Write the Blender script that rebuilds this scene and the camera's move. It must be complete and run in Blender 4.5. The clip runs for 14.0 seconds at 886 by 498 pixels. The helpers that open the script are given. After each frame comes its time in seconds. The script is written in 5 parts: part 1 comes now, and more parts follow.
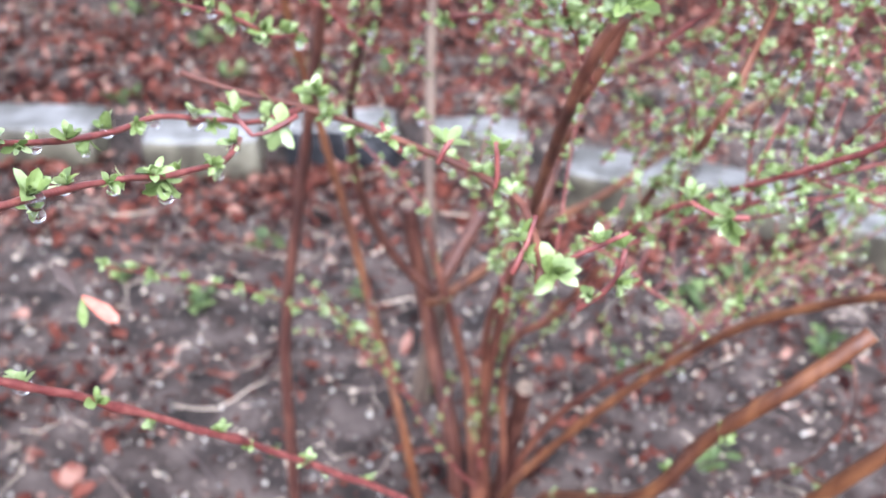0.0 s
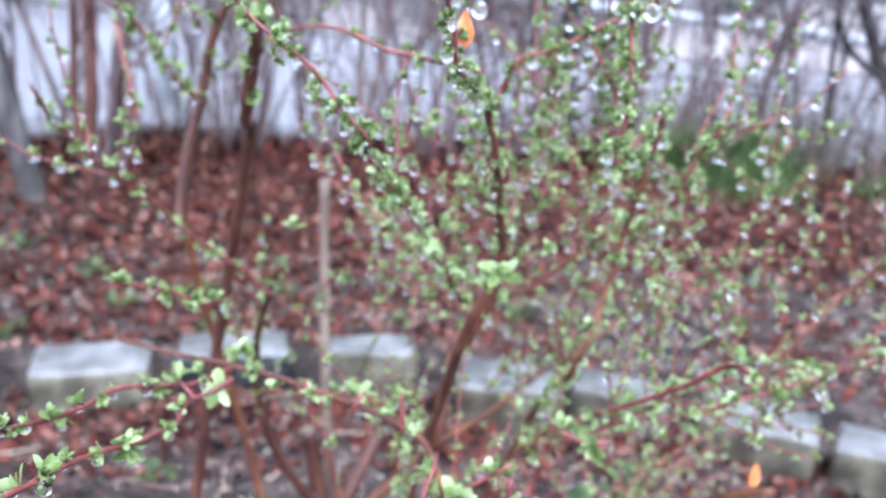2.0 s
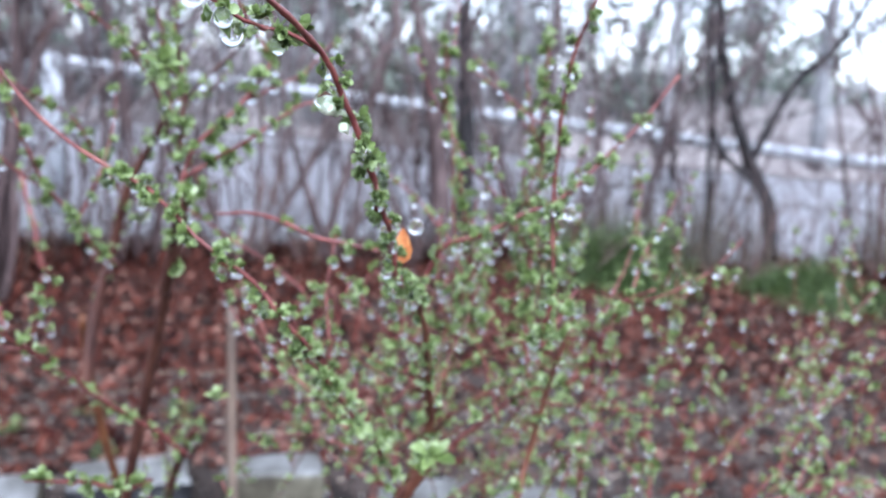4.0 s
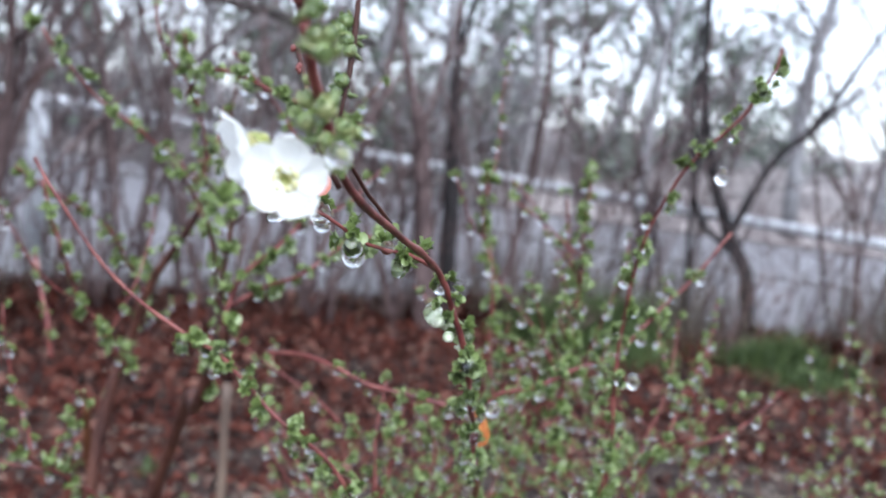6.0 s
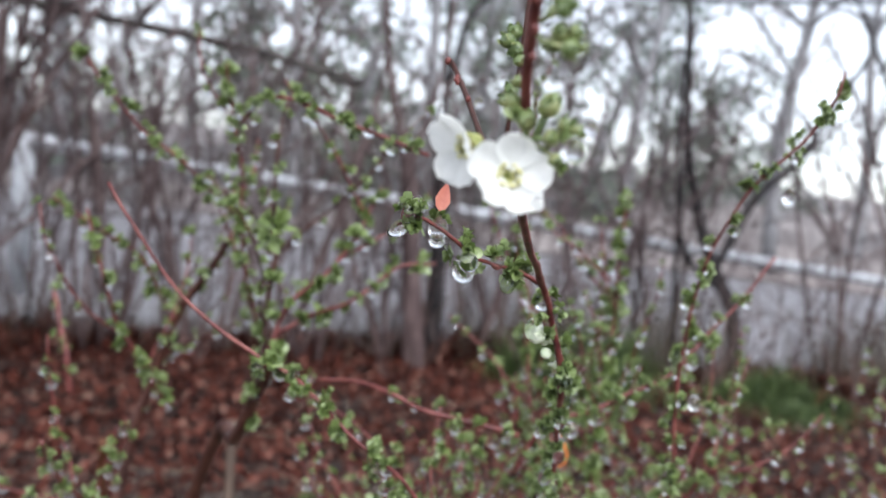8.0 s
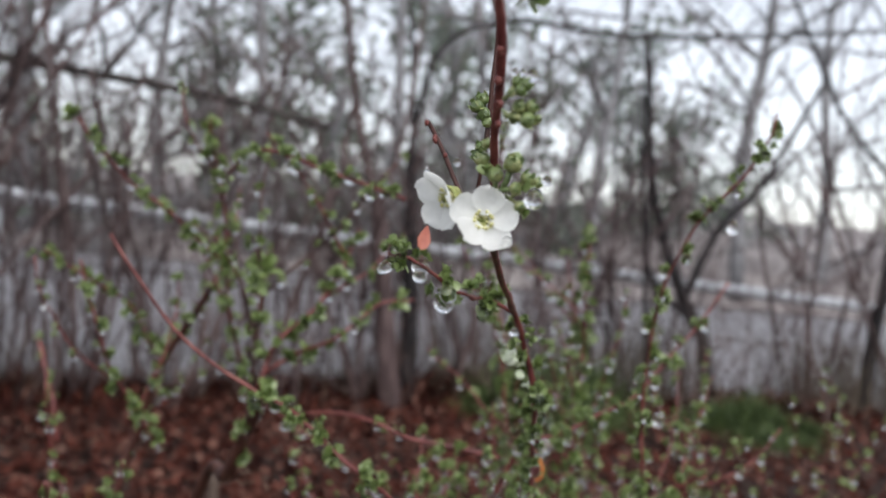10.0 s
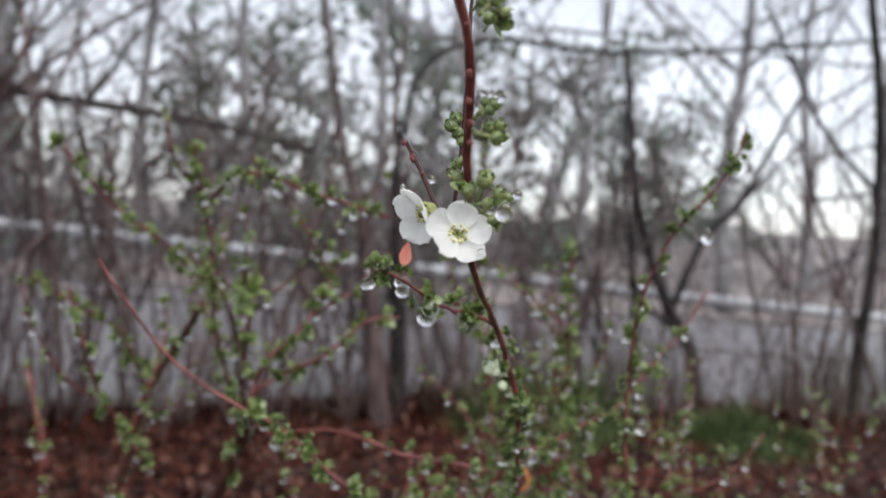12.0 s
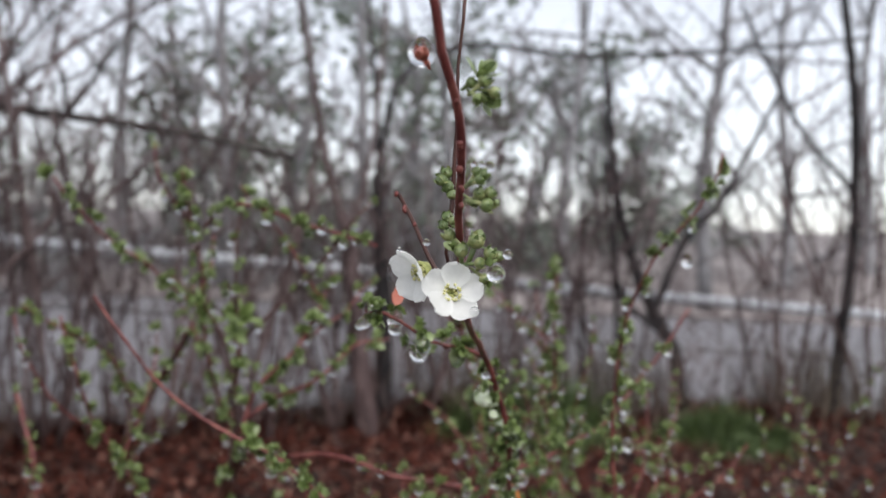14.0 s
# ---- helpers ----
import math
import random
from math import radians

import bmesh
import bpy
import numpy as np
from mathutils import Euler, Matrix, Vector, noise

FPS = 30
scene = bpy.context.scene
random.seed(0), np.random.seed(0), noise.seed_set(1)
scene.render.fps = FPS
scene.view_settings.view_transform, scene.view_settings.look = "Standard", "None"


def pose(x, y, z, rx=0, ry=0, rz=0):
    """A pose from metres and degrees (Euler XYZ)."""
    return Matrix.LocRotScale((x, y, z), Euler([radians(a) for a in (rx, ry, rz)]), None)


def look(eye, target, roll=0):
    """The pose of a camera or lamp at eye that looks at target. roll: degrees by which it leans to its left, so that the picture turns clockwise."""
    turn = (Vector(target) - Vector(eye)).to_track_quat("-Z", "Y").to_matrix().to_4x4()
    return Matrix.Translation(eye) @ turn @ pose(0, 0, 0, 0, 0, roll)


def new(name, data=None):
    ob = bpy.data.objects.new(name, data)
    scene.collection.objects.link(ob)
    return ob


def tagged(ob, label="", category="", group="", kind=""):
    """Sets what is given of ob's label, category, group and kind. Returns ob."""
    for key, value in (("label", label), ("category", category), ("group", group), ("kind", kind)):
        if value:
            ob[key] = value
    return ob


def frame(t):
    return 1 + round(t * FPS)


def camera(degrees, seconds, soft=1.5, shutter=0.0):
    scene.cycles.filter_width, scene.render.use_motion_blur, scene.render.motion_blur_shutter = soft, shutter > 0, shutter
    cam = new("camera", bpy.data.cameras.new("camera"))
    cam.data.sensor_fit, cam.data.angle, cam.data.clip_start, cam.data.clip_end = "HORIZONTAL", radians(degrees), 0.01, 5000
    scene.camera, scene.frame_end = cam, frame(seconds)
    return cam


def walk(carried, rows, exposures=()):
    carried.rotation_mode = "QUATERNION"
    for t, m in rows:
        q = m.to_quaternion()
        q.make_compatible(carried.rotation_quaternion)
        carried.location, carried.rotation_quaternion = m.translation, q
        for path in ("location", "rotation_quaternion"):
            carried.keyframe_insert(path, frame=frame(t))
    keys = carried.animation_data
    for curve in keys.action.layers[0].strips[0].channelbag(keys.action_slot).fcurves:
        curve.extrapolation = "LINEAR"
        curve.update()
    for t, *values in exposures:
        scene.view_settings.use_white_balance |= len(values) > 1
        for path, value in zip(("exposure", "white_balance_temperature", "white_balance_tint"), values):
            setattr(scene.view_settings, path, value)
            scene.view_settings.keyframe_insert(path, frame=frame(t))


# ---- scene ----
cam = camera(55.0, 14.0)
PATH = [
    (0, (0.094, 0.049, 0.674), (-0.072, 1.745, -0.373), 2.9),
    (0.5, (0.096, 0.036, 0.681), (-0.065, 1.792, -0.262), 2.9),
    (1, (0.097, 0.024, 0.688), (-0.049, 1.845, -0.126), 2.8),
    (1.5, (0.092, 0.01, 0.7), (0.018, 1.886, 0.011), 2.8),
    (2, (0.089, 0.004, 0.71), (0.15, 1.913, 0.118), 3.3),
    (2.5, (0.087, -0.002, 0.718), (0.247, 1.925, 0.204), 3.0),
    (3, (0.082, -0.006, 0.725), (0.307, 1.933, 0.288), 2.3),
    (3.2, (0.08, -0.008, 0.728), (0.324, 1.934, 0.319), 2.2),
    (5.3, (0.055, 0.03, 0.767), (0.39, 1.977, 0.457), 5.9),
    (5.5, (0.049, 0.027, 0.769), (0.381, 1.979, 0.492), 6.1),
    (6, (0.041, 0.017, 0.781), (0.385, 1.971, 0.531), 6.4),
    (6.5, (0.034, 0.019, 0.78), (0.387, 1.972, 0.531), 6.6),
    (7, (0.017, 0.027, 0.772), (0.37, 1.978, 0.512), 6.4),
    (7.5, (0.009, 0.024, 0.772), (0.379, 1.978, 0.558), 6.3),
    (8, (0.013, 0.019, 0.773), (0.394, 1.976, 0.618), 6.1),
    (8.5, (0.015, 0.006, 0.777), (0.406, 1.964, 0.664), 6.0),
    (11, (0.001, -0.005, 0.77), (0.473, 1.938, 0.718), 3.2),
    (11.5, (0.003, -0.006, 0.769), (0.481, 1.936, 0.728), 3.1),
    (12, (0.006, -0.011, 0.773), (0.474, 1.933, 0.76), 2.8),
    (12.5, (0.007, -0.015, 0.774), (0.483, 1.927, 0.761), 2.2),
    (13, (0.006, -0.011, 0.771), (0.492, 1.929, 0.749), 1.8),
    (13.5, (0.002, -0.006, 0.773), (0.495, 1.932, 0.74), 2.0),
    (14, (0.002, -0.018, 0.782), (0.508, 1.916, 0.779), 1.6),
]
walk(cam, [(t, look(eye, target, roll)) for t, eye, target, roll in PATH],
     [(0, 3.15, 5650, 15), (1, 3.2, 5250, 14), (2, 2.95, 5300, 13), (3.2, 2.87, 5300, 12), (5.3, 1.92, 5750, 11), (6, 1.99, 5750, 11), (6.5, 1.77, 5900, 11), (7.5, 1.76, 6100, 11), (8, 1.75, 6150, 11), (8.5, 1.22, 6200, 11),
      (11, 1.2, 6450, 11), (14, 1.2, 6450, 12)])
cam.data.dof.use_dof = True
cam.data.dof.focus_distance, cam.data.dof.aperture_fstop = 0.16, 18.5

# ---- light ----
world = bpy.data.worlds.new("overcast_sky")
scene.world = world
world.use_nodes = True
wn, wl = world.node_tree.nodes, world.node_tree.links
sky = wn.new("ShaderNodeTexSky")
sky.sky_type = "NISHITA"
sky.sun_disc = False
sky.sun_elevation, sky.sun_rotation = radians(48), radians(200)
sky.dust_density, sky.air_density = 1.0, 1.0
pale = wn.new("ShaderNodeHueSaturation")
pale.inputs["Saturation"].default_value = 0.3
pale.inputs["Value"].default_value = 1.05
wl.new(sky.outputs[0], pale.inputs["Color"])
wl.new(pale.outputs[0], wn["Background"].inputs[0])
wn["Background"].inputs[1].default_value = 0.09
sun = new("sun", bpy.data.lights.new("sun", "SUN"))
sun.data.energy, sun.data.angle, sun.data.color = 1.5, radians(60), (1.0, 0.97, 0.93)
sun.matrix_world = look((0, 0, 0), (-0.25, 0.6, -0.95))

# ---- materials ----


def mat(name, stops, scale=40.0, rough=0.6, bump=0.3, bump_scale=120.0, bump_dist=0.002, spread=0.0, detail=6.0, spec=0.5, coat=0.0,
        stretch=(1, 1, 1), rough_var=0.15):
    """A material whose colour runs over the stops by coarse and fine noise, with fine relief; spread varies it piece by piece."""
    m = bpy.data.materials.new(name)
    m.use_nodes = True
    n, l = m.node_tree.nodes, m.node_tree.links
    b = n["Principled BSDF"]
    tc, mp = n.new("ShaderNodeTexCoord"), n.new("ShaderNodeMapping")
    mp.inputs["Scale"].default_value = stretch
    l.new(tc.outputs["Object"], mp.inputs[0])
    coarse, fine = n.new("ShaderNodeTexNoise"), n.new("ShaderNodeTexNoise")
    for tex, s in ((coarse, scale), (fine, bump_scale)):
        tex.inputs["Scale"].default_value, tex.inputs["Detail"].default_value = s, detail
        l.new(mp.outputs[0], tex.inputs["Vector"])
    mix = n.new("ShaderNodeMath")
    mix.operation = "MULTIPLY_ADD"
    mix.inputs[1].default_value = 0.35
    l.new(fine.outputs[0], mix.inputs[0])
    sub = n.new("ShaderNodeMath")
    sub.operation = "MULTIPLY_ADD"
    sub.inputs[1].default_value, sub.inputs[2].default_value = 1.5, -0.42
    l.new(coarse.outputs[0], sub.inputs[0])
    l.new(sub.outputs[0], mix.inputs[2])
    value = mix
    if spread:
        isl, obj = n.new("ShaderNodeNewGeometry"), n.new("ShaderNodeObjectInfo")
        both = n.new("ShaderNodeMath")
        both.operation = "ADD"
        l.new(isl.outputs["Random Per Island"], both.inputs[0])
        l.new(obj.outputs["Random"], both.inputs[1])
        frac = n.new("ShaderNodeMath")
        frac.operation = "FRACT"
        l.new(both.outputs[0], frac.inputs[0])
        add = n.new("ShaderNodeMath")
        add.operation = "MULTIPLY_ADD"
        add.inputs[1].default_value = spread
        off = n.new("ShaderNodeMath")
        off.operation = "SUBTRACT"
        off.inputs[1].default_value = spread / 2
        l.new(frac.outputs[0], add.inputs[0])
        l.new(mix.outputs[0], add.inputs[2])
        l.new(add.outputs[0], off.inputs[0])
        value = off
    ramp = n.new("ShaderNodeValToRGB")
    while len(ramp.color_ramp.elements) < len(stops):
        ramp.color_ramp.elements.new(0.5)
    for e, (p, c) in zip(ramp.color_ramp.elements, stops):
        e.position, e.color = p, (*c, 1)
    l.new(value.outputs[0], ramp.inputs[0])
    l.new(ramp.outputs[0], b.inputs["Base Color"])
    rr = n.new("ShaderNodeMath")
    rr.operation = "MULTIPLY_ADD"
    rr.inputs[1].default_value, rr.inputs[2].default_value = rough_var * 2, rough - rough_var
    l.new(fine.outputs[0], rr.inputs[0])
    l.new(rr.outputs[0], b.inputs["Roughness"])
    b.inputs["Specular IOR Level"].default_value = spec
    b.inputs["Coat Weight"].default_value = coat
    b.inputs["Coat Roughness"].default_value = 0.12
    if bump:
        bp = n.new("ShaderNodeBump")
        bp.inputs["Strength"].default_value, bp.inputs["Distance"].default_value = bump, bump_dist
        l.new(fine.outputs[0], bp.inputs["Height"])
        l.new(bp.outputs[0], b.inputs["Normal"])
    return m


def see_through(m, amount):
    """Lets a share of the light pass, as thin leaves and petals do."""
    n, l = m.node_tree.nodes, m.node_tree.links
    b, out = n["Principled BSDF"], n["Material Output"]
    tr, mx = n.new("ShaderNodeBsdfTranslucent"), n.new("ShaderNodeMixShader")
    l.new(b.inputs["Base Color"].links[0].from_socket, tr.inputs[0])
    mx.inputs[0].default_value = amount
    l.new(b.outputs[0], mx.inputs[1])
    l.new(tr.outputs[0], mx.inputs[2])
    l.new(mx.outputs[0], out.inputs[0])
    return m


SOIL = mat("wet_soil", [(0.25, (0.01, 0.0078, 0.007)), (0.5, (0.029, 0.0215, 0.019)), (0.75, (0.064, 0.05, 0.044))], 18, 0.8, 0.9, 160, 0.005, spec=0.14)
LITTER = mat("dead_leaf", [(0.05, (0.009, 0.003, 0.003)), (0.35, (0.037, 0.0098, 0.0072)), (0.65, (0.067, 0.02, 0.013)), (0.88, (0.1, 0.036, 0.027)), (0.98, (0.18, 0.1, 0.078))],
             25, 0.75, 0.5, 220, 0.001, spread=0.95, spec=0.06)
CHIP = mat("wood_chip", [(0.1, (0.05, 0.034, 0.03)), (0.5, (0.15, 0.105, 0.085)), (0.9, (0.45, 0.37, 0.29))], 40, 0.6, 0.4, 300, 0.001, spread=0.9)
PEBBLE = mat("pebble", [(0.1, (0.06, 0.053, 0.05)), (0.5, (0.14, 0.125, 0.115)), (0.9, (0.36, 0.33, 0.29))], 40, 0.45, 0.3, 300, 0.001, spread=0.9)
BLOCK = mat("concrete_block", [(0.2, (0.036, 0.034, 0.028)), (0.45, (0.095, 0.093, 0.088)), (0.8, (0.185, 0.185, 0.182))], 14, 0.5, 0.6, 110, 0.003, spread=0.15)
# block sides: olive-brown moss, with the sides' shade also put into the colour
MOSSY_SHADED = mat("mossy_shaded_block_side", [(0.2, (0.016, 0.013, 0.009)), (0.5, (0.046, 0.04, 0.027)), (0.8, (0.11, 0.1, 0.072))], 16, 0.55, 0.6, 110, 0.003, spread=0.15, spec=0.3)
# bark of the distant trees and thicket; rain haze is mixed into its colour
HAZED_BARK = mat("hazed_far_bark", [(0.2, (0.13, 0.128, 0.135)), (0.8, (0.24, 0.237, 0.245))], 6, 0.7, 0.4, 40, 0.01, spread=0.3)
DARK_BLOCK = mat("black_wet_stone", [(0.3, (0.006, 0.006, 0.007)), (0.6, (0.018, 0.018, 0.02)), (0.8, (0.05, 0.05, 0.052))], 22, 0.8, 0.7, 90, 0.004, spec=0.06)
ROAD = mat("wet_asphalt", [(0.2, (0.1, 0.096, 0.104)), (0.8, (0.165, 0.158, 0.17))], 3, 0.42, 0.25, 160, 0.003)
KERB = mat("kerb_concrete", [(0.2, (0.13, 0.124, 0.13)), (0.5, (0.195, 0.188, 0.195)), (0.8, (0.26, 0.252, 0.26))], 5, 0.5, 0.3, 90, 0.003)
RAIL = mat("white_painted_steel", [(0.2, (0.35, 0.37, 0.4)), (0.8, (0.5, 0.52, 0.55))], 8, 0.35, 0.1, 60, 0.001)
BARK = mat("red_brown_bark", [(0.2, (0.028, 0.01, 0.008)), (0.5, (0.075, 0.025, 0.016)), (0.8, (0.15, 0.058, 0.032))], 60, 0.5, 0.6, 260, 0.0008,
           stretch=(1, 1, 0.25), coat=0.03, spec=0.3)
DARK_BARK = mat("dark_brown_bark", [(0.2, (0.02, 0.008, 0.007)), (0.5, (0.05, 0.018, 0.013)), (0.8, (0.1, 0.04, 0.026))], 60, 0.5, 0.6, 260, 0.0008,
                stretch=(1, 1, 0.25), coat=0.03, spec=0.3)
ORANGE_BARK = mat("orange_brown_bark", [(0.2, (0.034, 0.011, 0.006)), (0.5, (0.074, 0.026, 0.011)), (0.8, (0.14, 0.056, 0.022))], 60, 0.5, 0.5, 260, 0.0008,
                  stretch=(1, 1, 0.25), coat=0.03, spec=0.3)
TWIG = mat("crimson_twig_bark", [(0.2, (0.058, 0.0135, 0.0135)), (0.5, (0.122, 0.03, 0.027)), (0.8, (0.195, 0.064, 0.052))], 150, 0.45, 0.5, 900, 0.0003, coat=0.1, spec=0.3)
CUT = mat("weathered_cut_wood", [(0.2, (0.04, 0.026, 0.018)), (0.8, (0.13, 0.09, 0.06))], 200, 0.7, 0.5, 600, 0.0008)
STAKE = mat("grey_split_wood", [(0.2, (0.035, 0.022, 0.016)), (0.5, (0.085, 0.056, 0.04)), (0.8, (0.16, 0.115, 0.083))], 60, 0.65, 0.8, 140, 0.002, stretch=(1, 1, 0.08))
GREY_BARK = mat("grey_shrub_bark", [(0.2, (0.045, 0.029, 0.031)), (0.5, (0.095, 0.068, 0.07)), (0.8, (0.19, 0.15, 0.15))], 30, 0.6, 0.6, 150, 0.002, stretch=(1, 1, 0.3), spread=0.3)
PURPLE_BARK = mat("purple_brown_bark", [(0.2, (0.035, 0.02, 0.018)), (0.5, (0.085, 0.052, 0.047)), (0.8, (0.16, 0.11, 0.1))], 30, 0.65, 0.6, 150, 0.002, stretch=(1, 1, 0.3), spread=0.4, spec=0.3)
GREY_TRUNK = mat("lichen_grey_bark", [(0.2, (0.016, 0.014, 0.014)), (0.5, (0.04, 0.036, 0.034)), (0.8, (0.085, 0.078, 0.07))], 22, 0.7, 0.7, 120, 0.003, stretch=(1, 1, 0.3), spec=0.2)
LEAF = see_through(mat("young_leaf", [(0.1, (0.076, 0.112, 0.028)), (0.4, (0.172, 0.232, 0.072)), (0.7, (0.25, 0.325, 0.13)), (1.0, (0.335, 0.41, 0.205))],
                       250, 0.34, 0.3, 900, 0.0003, spread=0.8, coat=0.28, spec=0.5), 0.38)
BANK = mat("brown_bank", [(0.2, (0.1, 0.084, 0.085)), (0.5, (0.175, 0.155, 0.152)), (0.8, (0.25, 0.228, 0.222))], 1.2, 0.7, 0.5, 12, 0.05)
DARK_TRUNK = mat("wet_black_bark", [(0.2, (0.006, 0.005, 0.006)), (0.5, (0.015, 0.013, 0.014)), (0.8, (0.04, 0.035, 0.036))], 30, 0.7, 0.6, 150, 0.002, stretch=(1, 1, 0.3), spec=0.2)
GRASS = see_through(mat("grass_blade", [(0.1, (0.028, 0.046, 0.015)), (0.5, (0.055, 0.086, 0.026)), (0.9, (0.11, 0.15, 0.052))], 30, 0.5, 0, 100, spread=0.8, spec=0.3), 0.3)
# evergreen sprays, lightened and greyed to paint in the haze of distance
HAZED_PINE = see_through(mat("hazed_evergreen", [(0.1, (0.072, 0.098, 0.074)), (0.5, (0.135, 0.168, 0.13)), (0.9, (0.2, 0.235, 0.19))], 2, 0.6, 0, 10, spread=0.7), 0.25)

# ---- mesh helpers ----


def spline(pts, step):
    """Points along a smooth curve through pts, about step apart, each with its share of the way."""
    p = [Vector(q) for q in pts]
    p = [p[0] * 2 - p[1], *p, p[-1] * 2 - p[-2]]
    out = []
    for a, b, c, d in zip(p, p[1:], p[2:], p[3:]):
        n = max(1, int((c - b).length / step))
        for k in range(n):
            t = k / n
            out.append(0.5 * (2 * b + (c - a) * t + (2 * a - 5 * b + 4 * c - d) * t * t + (3 * b - a - 3 * c + d) * t ** 3))
    out.append(p[-2])
    return out


def tube(bm, line, radii, sides=7, rough=0.0, cap_mat=None):
    """A round stem along a line of points; radii per point; rough: knobbly share of the radius."""
    rings = []
    side = Vector((1, 0, 0))
    for k, q in enumerate(line):
        d = (line[min(k + 1, len(line) - 1)] - line[max(k - 1, 0)]).normalized()
        side = (side - d * side.dot(d))
        side = side.normalized() if side.length > 1e-6 else d.orthogonal().normalized()
        up = d.cross(side)
        ring = []
        for s in range(sides):
            a = math.tau * s / sides
            r = radii[k] * (1 + rough * noise.noise(q * 90 + Vector((s * 3.1, 0, 0))))
            ring.append(bm.verts.new(q + (side * math.cos(a) + up * math.sin(a)) * r))
        rings.append(ring)
    for a, b in zip(rings, rings[1:]):
        for s in range(sides):
            bm.faces.new((a[s], a[(s + 1) % sides], b[(s + 1) % sides], b[s])).smooth = True
    for ring, flip in ((rings[0], True), (rings[-1], False)):
        f = bm.faces.new(ring[::-1] if flip else ring)
        if cap_mat is not None:
            f.material_index = cap_mat
    return rings


def mesh_of(name, bm, *materials):
    me = bpy.data.meshes.new(name)
    bm.to_mesh(me)
    bm.free()
    for m in materials:
        me.materials.append(m)
    return me


def part(name, bm, material, parent, label=""):
    """Links a bmesh as one mesh object under a thing or a part."""
    ms = material if isinstance(material, tuple) else (material,)
    ob = new(name, bm if isinstance(bm, bpy.types.Mesh) else mesh_of(name, bm, *ms))
    ob.parent = parent
    if label:
        tagged(ob, label)
    return ob


def thing(name, label, category, group="", place=(0, 0, 0)):
    ob = new(name)
    ob.location = place
    return tagged(ob, label, category, group)


def raw_mesh(name, verts, faces, material, smooth=True):
    me = bpy.data.meshes.new(name)
    me.from_pydata(verts, [], faces)
    me.materials.append(material)
    if smooth:
        me.polygons.foreach_set("use_smooth", [True] * len(me.polygons))
    return me


# ---- ground ----


def kerb_line(x):
    """The middle of the row of edging blocks."""
    return 1.44 - 0.10 * max(0.0, -x - 0.25) * 2 - 0.22 * max(0.0, x - 0.1) ** 1.15


def bed_edge(x):
    """The far edge of the bed, which bends nearer at both ends."""
    x = max(-2.3, min(3.2, x))
    return 3.44 - 0.42 * max(0.0, -x - 0.2) ** 1.2 - 0.2 * max(0.0, x - 1.6) ** 1.2


def ground_z(x, y):
    k = min(1.0, max(0.0, (y - kerb_line(x) + 0.03) / 0.06))
    z = 0.045 * k
    if y > 1.4:
        z += 0.035 * min(1.0, (y - 1.4) / 1.5)
    far = min(1.0, max(0.0, (y - bed_edge(x) + 0.12) / 0.2))
    z = z * (1 - far) + (0.02 - 0.03 * x) * far if abs(x) < 12 else z * (1 - far) + (0.02 - 0.03 * math.copysign(12, x)) * far
    if y < 3.4 and abs(x) < 4:
        q = Vector((x, y, 0))
        z += 0.008 * noise.noise(q * 5) + 0.005 * noise.noise(q * 19) + 0.003 * noise.noise(q * 55)
    return z


def graded(lo, hi, step, ends):
    """Cuts from lo to hi, step apart, then ever wider out to ends."""
    inner = list(np.arange(lo, hi + 1e-6, step))
    out, d, v = [], step, hi
    while v < ends:
        d *= 1.5
        v += d
        out.append(v)
    left, d, v = [], step, lo
    while v > -ends:
        d *= 1.5
        v -= d
        left.append(v)
    return left[::-1] + inner + out


gx, gy = graded(-2.0, 2.7, 0.018, 900), graded(0.3, 3.5, 0.018, 900)
verts = [(x, y, ground_z(x, y)) for y in gy for x in gx]
w = len(gx)
faces = [(j * w + i, j * w + i + 1, (j + 1) * w + i + 1, (j + 1) * w + i) for j in range(len(gy) - 1) for i in range(w - 1)]
ground = tagged(new("ground", raw_mesh("ground", verts, faces, SOIL)), "dark wet garden soil with crumbs and humus", "soil", kind="structure")

# road behind the bed, falling to the right
bm = bmesh.new()
xs = [-60, -12, -4, 0, 4, 12, 60]
rows = [[bm.verts.new((x, y, 0.02 - 0.03 * max(-12, min(12, x)) + 0.03)) for x in xs] for y in (4.05, 5.5, 8, 11)]
for a, b in zip(rows, rows[1:]):
    for k in range(len(xs) - 1):
        bm.faces.new((a[k], a[k + 1], b[k + 1], b[k]))
for f in bmesh.ops.extrude_face_region(bm, geom=bm.faces[:])["geom"]:
    if isinstance(f, bmesh.types.BMVert):
        f.co.z -= 0.06
bmesh.ops.recalc_face_normals(bm, faces=bm.faces)
road = tagged(new("road", mesh_of("road", bm, ROAD)), "wet grey asphalt road beyond the planted bed", "road", kind="structure")

# concrete strip along the bed's far edge
bm = bmesh.new()
xs = [-8, -5, *[-3 + 0.2 * k for k in range(34)], 5, 8]
rows = [[bm.verts.new((x, bed_edge(x) + d if d < 0.1 else d, z - 0.03 * x)) for x in xs] for d, z in ((0.05, 0.0), (0.05, 0.1), (0.07, 0.115), (3.86, 0.12), (3.88, 0.105), (3.88, 0.0))]
for a, b in zip(rows, rows[1:]):
    for k in range(len(xs) - 1):
        bm.faces.new((a[k], a[k + 1], b[k + 1], b[k]))
kerb = tagged(new("kerb", mesh_of("kerb", bm, KERB)), "pale concrete kerb strip along the road", "kerb", kind="structure")


# ---- edging blocks ----


